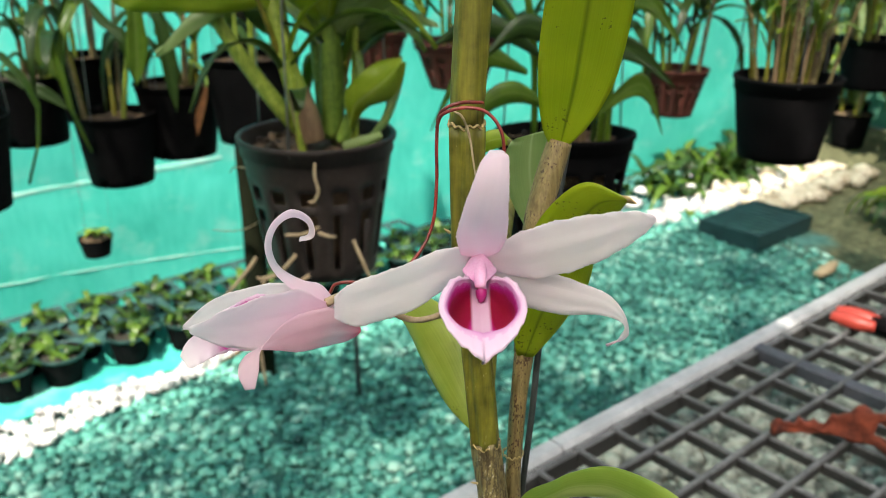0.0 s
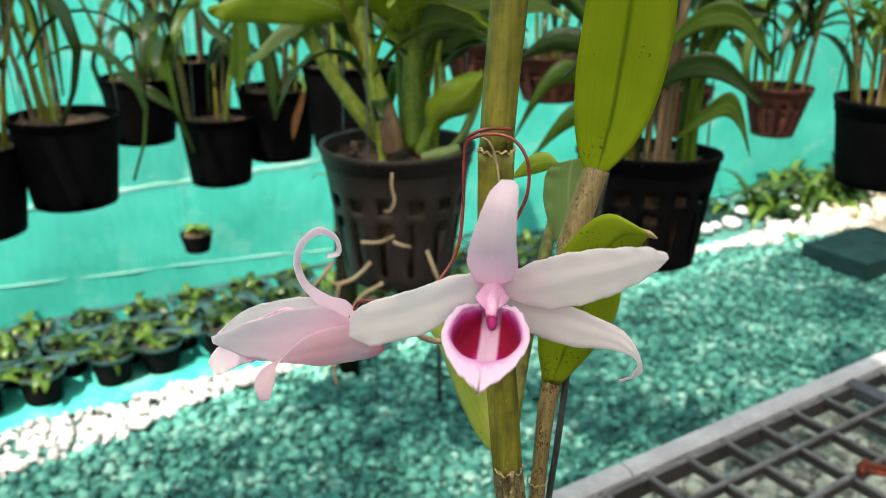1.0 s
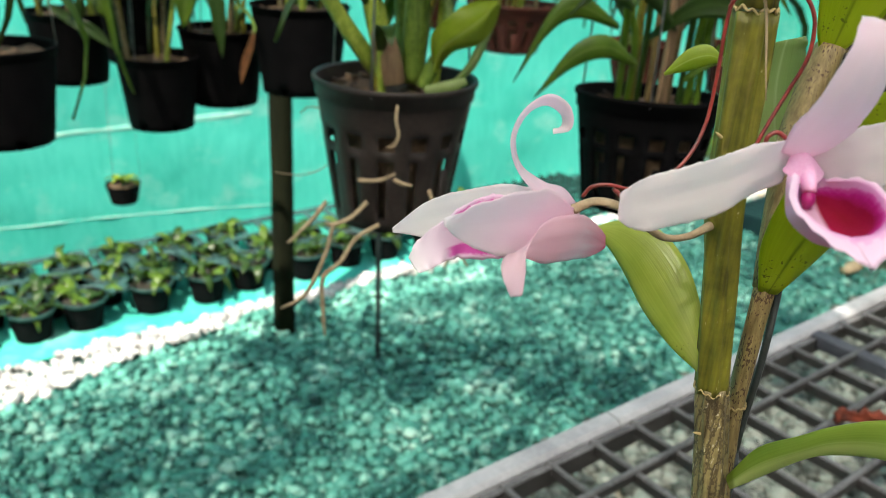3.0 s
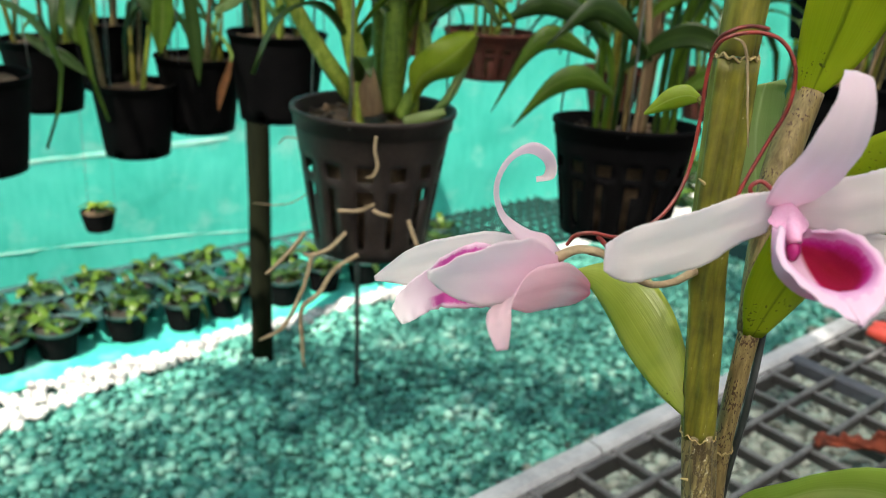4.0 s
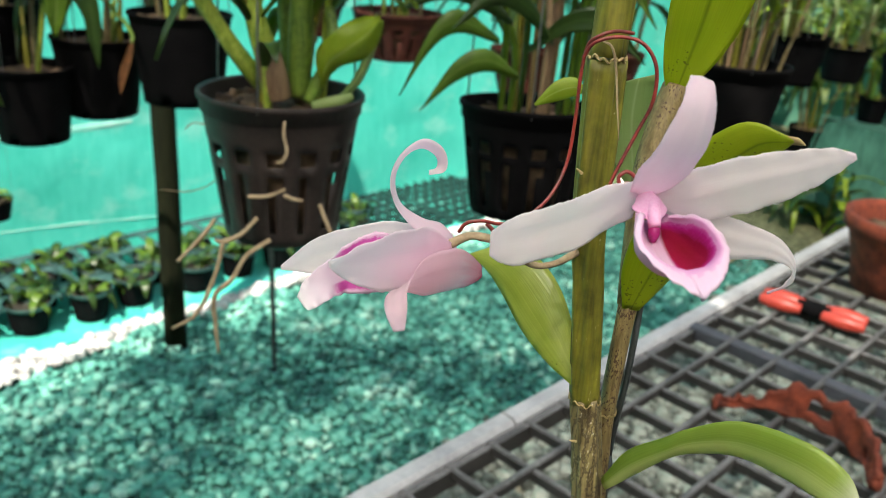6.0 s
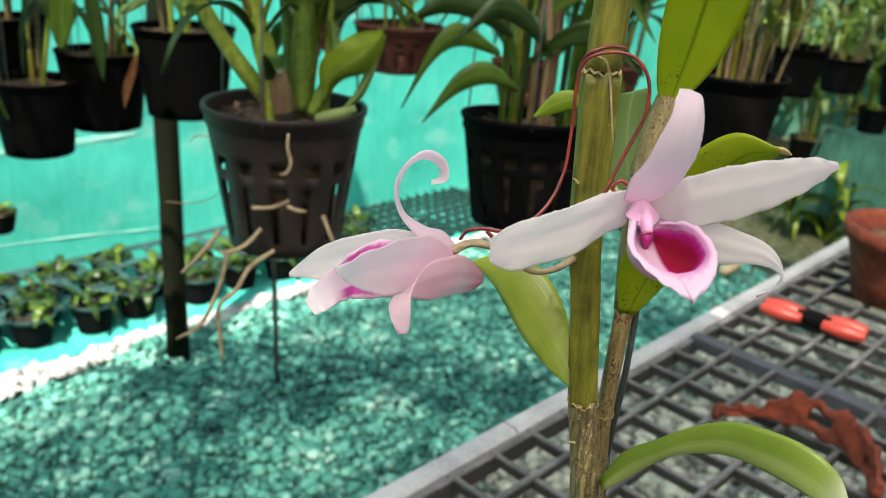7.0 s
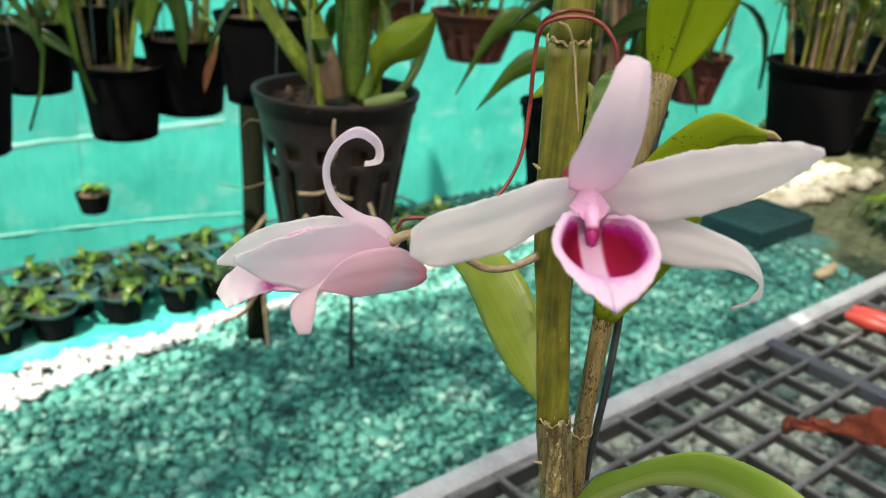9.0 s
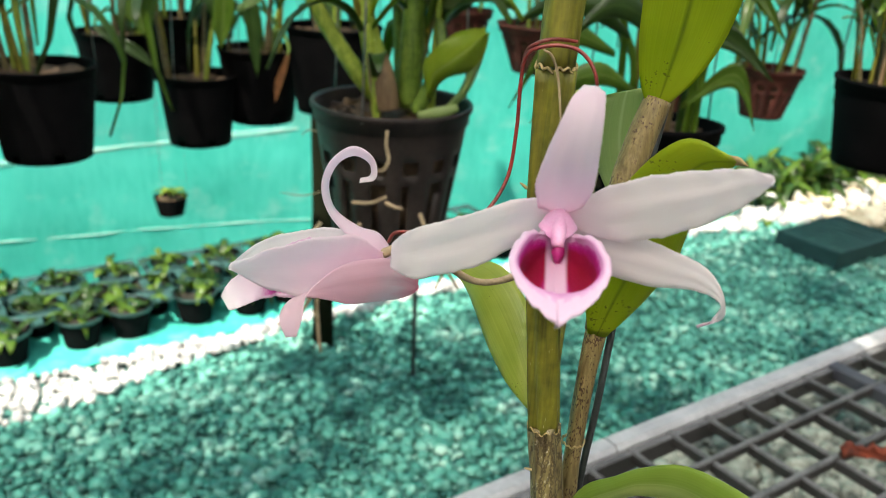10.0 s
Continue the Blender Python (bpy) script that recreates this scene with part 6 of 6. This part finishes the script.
def ground_crate(u, v):
    """A low dark crate with a slatted top."""
    up = Vector((0, 0, 1))
    mat = varied("crate_dark_teal", (0.004, 0.016, 0.020), (0.016, 0.05, 0.056), 12, 0.5, 0.2)
    root = thing("plastic_crate", at(u, v, 0.0), "low dark teal plastic crate lying on the ground", "crate")
    for du, dv, lu, lv in ((0, -0.155, 0.50, 0.014), (0, 0.155, 0.50, 0.014), (-0.243, 0, 0.014, 0.296), (0.243, 0, 0.014, 0.296)):
        bm = bmesh.new()
        box(bm, at(u + du, v + dv, 0.042), (lu, lv, 0.08), (U, V, up), 0.003)
        part("side_wall", bm, mat, root, smooth=False)
    for k in range(9):
        bm = bmesh.new()
        box(bm, at(u - 0.20 + 0.05 * k, v, 0.072), (0.294, 0.024, 0.010), (V, U, up), 0.002)
        part("slat", bm, mat, root, smooth=False)


ground_crate(3.66, 1.98)


def wood_offcut():
    bm = bmesh.new()
    tube([at(3.30, 1.47, 0.03), at(3.38, 1.47, 0.035), at(3.50, 1.49, 0.03)], [0.022, 0.028, 0.018], 14, 10, bm, 0.7, 0.4)
    solo("wood_offcut", bm, M["root"], at(3.38, 1.47, 0.0), "pale piece of wood lying on the ground", "wood")


wood_offcut()


def ground_plants():
    rng = random.Random(9)
    for k in range(16):
        u, v = rng.uniform(3.75, 5.4), rng.uniform(2.50, 3.0)
        root = thing("ground_plant", at(u, v, 0.0), "low leafy plant growing beside the white pebbles", "plant", "low plants by the pebbles")
        for q in range(14):
            rows = strap_leaf(at(u + rng.uniform(-0.08, 0.08), v + rng.uniform(-0.08, 0.08), 0.0), rng.random() * 6.283, rng.uniform(0.4, 1.4), rng.uniform(0.14, 0.3), rng.uniform(0.016, 0.034), rng.uniform(0.3, 1.2), rng.uniform(-0.6, 0.6))
            part("leaf", blade(rows, 0.001, 8, 3), M[rng.choice(("leaf", "leaf_dark", "leaf_dark"))], root)


ground_plants()


def bench_side_plants():
    """Leafy plants that stand on the ground before the draped bench."""
    rng = random.Random(27)
    for k in range(9):
        u, v = rng.uniform(4.05, 4.32), -0.2 + 0.22 * k + rng.uniform(-0.06, 0.06)
        root = thing("ground_plant", at(u, v, 0.0), "leafy green plant standing before the draped bench", "plant", "plants by the draped bench")
        tall = rng.uniform(0.12, 0.4)
        bm = bmesh.new()
        tube([at(u, v, -0.01), at(u + 0.01, v, tall * 0.6), at(u, v + 0.01, tall)], [0.010, 0.008, 0.005], 10, 8, bm)
        part("stem", bm, M["cane"], root)
        for q in range(20):
            z = tall * rng.uniform(0.2, 1.0)
            rows = strap_leaf(at(u, v, z), rng.random() * 6.283, rng.uniform(0.2, 1.3), rng.uniform(0.12, 0.26), rng.uniform(0.018, 0.036), rng.uniform(0.4, 1.4), rng.uniform(-0.6, 0.6))
            part("leaf", blade(rows, 0.001, 8, 3), M[rng.choice(("leaf", "leaf_bright", "leaf_dark"))], root)


bench_side_plants()


def tall_shrubs():
    """Leafy shrubs in black pots past the end of the wall cloth and beside the far bench."""
    rng = random.Random(19)
    for k, (u, v) in enumerate(((5.80, 3.15), (6.10, 3.45), (5.80, 2.55), (6.2, 2.75), (5.6, 2.05), (6.1, 1.95), (5.75, 3.75), (6.2, 4.1))):
        hanging_pot(at(u, v, 0.24), 0.14, 0.235, M["black"], "black pot standing on the ground with a tall shrub", 800 + k, "pots by the far wall", False, False)
        potted_plant(at(u, v, 0.22), 830 + k, "shrub", "tall leafy shrub with pale and mid-green leaves", 9, 90, ("leaf_pale", "leaf", "leaf_pale", "leaf_bright"), (0.35, 1.25), 0.008, (0.16, 0.30), 0.034, 0.08, "shrub")


tall_shrubs()


def far_bench():
    """A low bench draped with dim cloth, with potted shrubs on it."""
    up = Vector((0, 0, 1))
    c = at(5.1, 0.75, 0)
    root = thing("draped_bench", c, "low bench draped with dull teal shade cloth", "bench")
    bm = bmesh.new()
    n = 40
    lines = []
    for prof_v, prof_z in ((-1.3, 0.0), (-1.28, 0.25), (-1.25, 0.50), (-0.6, 0.53), (0.2, 0.52), (0.78, 0.53), (0.82, 0.50), (0.86, 0.25), (0.9, 0.0)):
        lines.append([bm.verts.new(at(4.45 + 1.6 * k / n + 0.03 * noise.noise(Vector((k * 0.4, prof_v * 3, 0))), 0.75 + prof_v + 0.03 * noise.noise(Vector((k * 0.5, 9, prof_z * 4))), prof_z)) for k in range(n + 1)])
    for a, b in zip(lines, lines[1:]):
        for k in range(n):
            bm.faces.new((a[k], a[k + 1], b[k + 1], b[k]))
    bm.faces.new([l[0] for l in lines])
    bm.faces.new([l[n] for l in reversed(lines)])
    part("cloth_cover", bm, M["cloth_dim"], root, smooth=False)
    for k in range(5):
        bm = bmesh.new()
        line = [at(4.47 + 0.39 * k, 0.75 + w, z) for w, z in ((0.915, 0.01), (0.88, 0.25), (0.845, 0.50), (0.79, 0.543), (0.2, 0.535))]
        tube(line, 0.012, 20, 6, bm, 0.5, 0.5)
        part("cloth_fold", bm, M["cloth_dim"], root)
    rng = random.Random(77)
    for k in range(16):
        u, v = rng.uniform(4.6, 5.9), rng.uniform(-0.45, 1.5)
        hanging_pot(at(u, v, 0.66), 0.085, 0.13, M["black"], "black pot standing on the draped bench", 500 + k, "pots on the draped bench", False, False)
        potted_plant(at(u, v, 0.65), 700 + k, "shrub", "leafy green shrub in a pot on the draped bench", 8, 40, ("leaf", "leaf_pale", "leaf_dark", "leaf_bright"), (0.15, 0.6), 0.006, (0.12, 0.26), 0.026, 0.06, "shrub")


far_bench()


# ---- on the bench ----
def orchid_pot():
    c = P(0.027, 0.19, 0.80 + 0.09)
    root = thing("orchid_pot", Vector((c.x, c.y, BENCH_Z)), "black plastic pot on the bench holding the orchid", "plant pot")
    body = part("body", slotted_pot(c, 0.06, 0.042, 0.09, M["black"]), M["black"], root)
    part("rim", rim(c, 0.06), M["black"], body)
    part("bark", filling(c, 0.06, 4), M["bark"], root)


orchid_pot()


def clay_shard():
    """A curved, holed piece of a broken clay pot, its rim chewed off, leaning on the grid."""
    bm = bmesh.new()
    c = at(0.688, 0.258, BENCH_Z)
    n, rows = 44, 8
    lay = []
    for side in (0, 1):
        g = []
        for i in range(n + 1):
            s = i / n
            a = radians(68 - 142 * s) + ANG
            top = float(np.interp(s, (0.0, 0.05, 0.26, 0.32, 0.42, 0.56, 0.60, 0.66, 0.80, 1.0), (0.006, 0.011, 0.010, 0.027, 0.031, 0.026, 0.036, 0.030, 0.024, 0.012)))
            top = 1.15 * top + 0.009 * noise.noise(Vector((s * 17.0, 3.1, 0))) + 0.007 * noise.noise(Vector((s * 31.0, 7.7, 0)))
            col = []
            for j in range(rows + 1):
                z = 0.001 + top * j / rows + (0.004 * abs(math.sin(s * 17)) if j == 0 else 0)
                r = 0.082 + 0.20 * z + 0.0012 * math.sin(s * 31 + j) + (0.006 if side else 0)
                col.append(bm.verts.new(Vector((c.x + r * math.cos(a), c.y + r * math.sin(a), c.z + z))))
            g.append(col)
        lay.append(g)

    def hole(i, j):
        return (3 <= j <= 5 and abs(i - 22) <= 2) or (2 <= j <= 4 and abs(i - 36) <= 1)

    for i in range(n):
        for j in range(rows):
            if hole(i, j):
                continue
            a, b = lay
            bm.faces.new((a[i][j], a[i + 1][j], a[i + 1][j + 1], a[i][j + 1]))
            bm.faces.new((b[i][j + 1], b[i + 1][j + 1], b[i + 1][j], b[i][j]))
            for (di, dj, e0, e1) in ((0, -1, (i, j), (i + 1, j)), (1, 0, (i + 1, j), (i + 1, j + 1)), (0, 1, (i + 1, j + 1), (i, j + 1)), (-1, 0, (i, j + 1), (i, j))):
                ii, jj = i + di, j + dj
                if not (0 <= ii < n and 0 <= jj < rows) or hole(ii, jj):
                    bm.faces.new((a[e1[0]][e1[1]], a[e0[0]][e0[1]], b[e0[0]][e0[1]], b[e1[0]][e1[1]]))
    root = thing("clay_shard", at(0.688, 0.258, BENCH_Z), "broken curved piece of a holed terracotta pot on the bench", "pot shard")
    part("wall", bm, M["clay"], root)
    bm = bmesh.new()
    ring = []
    for k in range(7):
        a = radians(-60 - 2.6 * k) + ANG
        ring.append(c + Vector((0.088 * math.cos(a), 0.088 * math.sin(a), 0.008)))
    tube(ring, [0.004, 0.007, 0.008, 0.0075, 0.008, 0.007, 0.004], 18, 10, bm, 0.9, 0.25)
    part("foot", bm, M["clay"], root, "thick broken foot of the pot")


clay_shard()


def hand_clip():
    """Red-handled clip with a black middle, lying on the grid."""
    a, b = at(1.022, 0.425, BENCH_Z + 0.012), at(1.045, 0.297, BENCH_Z + 0.012)
    d = (b - a).normalized()
    s = Vector((-d.y, d.x, 0))
    root = thing("spring_clip", a.lerp(b, 0.5) - Vector((0, 0, 0.012)), "red plastic spring clip with a black middle on the bench", "clip")
    L = (b - a).length
    for off in (-0.011, 0.011):
        for t0, t1 in ((0.0, 0.40), (0.60, 1.0)):
            bm = bmesh.new()
            p = [a + d * L * (t0 + (t1 - t0) * k / 3) + s * off * (1.0 if k in (1, 2) else 0.9) for k in range(4)]
            tube(p, [0.007, 0.0105, 0.0105, 0.007], 14, 12, bm, 0.9)
            part("handle", bm, M["red_plastic"], root, "ribbed red plastic grip")
    bm = bmesh.new()
    tube([a + d * L * 0.34, a + d * L * 0.5, a + d * L * 0.66], [0.011, 0.013, 0.011], 12, 10, bm, 0.7)
    part("hinge", bm, M["black"], root, "black middle joint")


hand_clip()


def clay_pot():
    c = at(1.222, 0.322, BENCH_Z)
    root = thing("clay_pot", c, "red-brown terracotta pot standing on the bench", "plant pot")
    prof = [(0.040, 0.0), (0.050, 0.004), (0.056, 0.04), (0.066, 0.085), (0.070, 0.10), (0.078, 0.105), (0.079, 0.128), (0.074, 0.130), (0.069, 0.12), (0.060, 0.08), (0.050, 0.03), (0.0005, 0.02)]
    bm = lathe([(r * 1.1, z * 0.88) for r, z in prof], 40, c, None, False)
    part("body", bm, M["clay"], root)
    part("soil", filling(c + Vector((0, 0, 0.102)), 0.074, 6), M["bark"], root)


clay_pot()
for u, v in ((0.765, 0.205), (0.80, 0.18), (1.62, 0.40), (1.55, 0.38)):
    bm = bmesh.new()
    p = at(u, v, BENCH_Z + 0.003)
    rows = strap_leaf(p, u * 9, 0.1, 0.028, 0.007, 0.2)
    solo("fallen_petal", blade(rows, 0.0008, 8, 4), M["flower_yellow"], p, "fallen yellow petal on the bench grid", "petal", "fallen petals")
bench_bars()
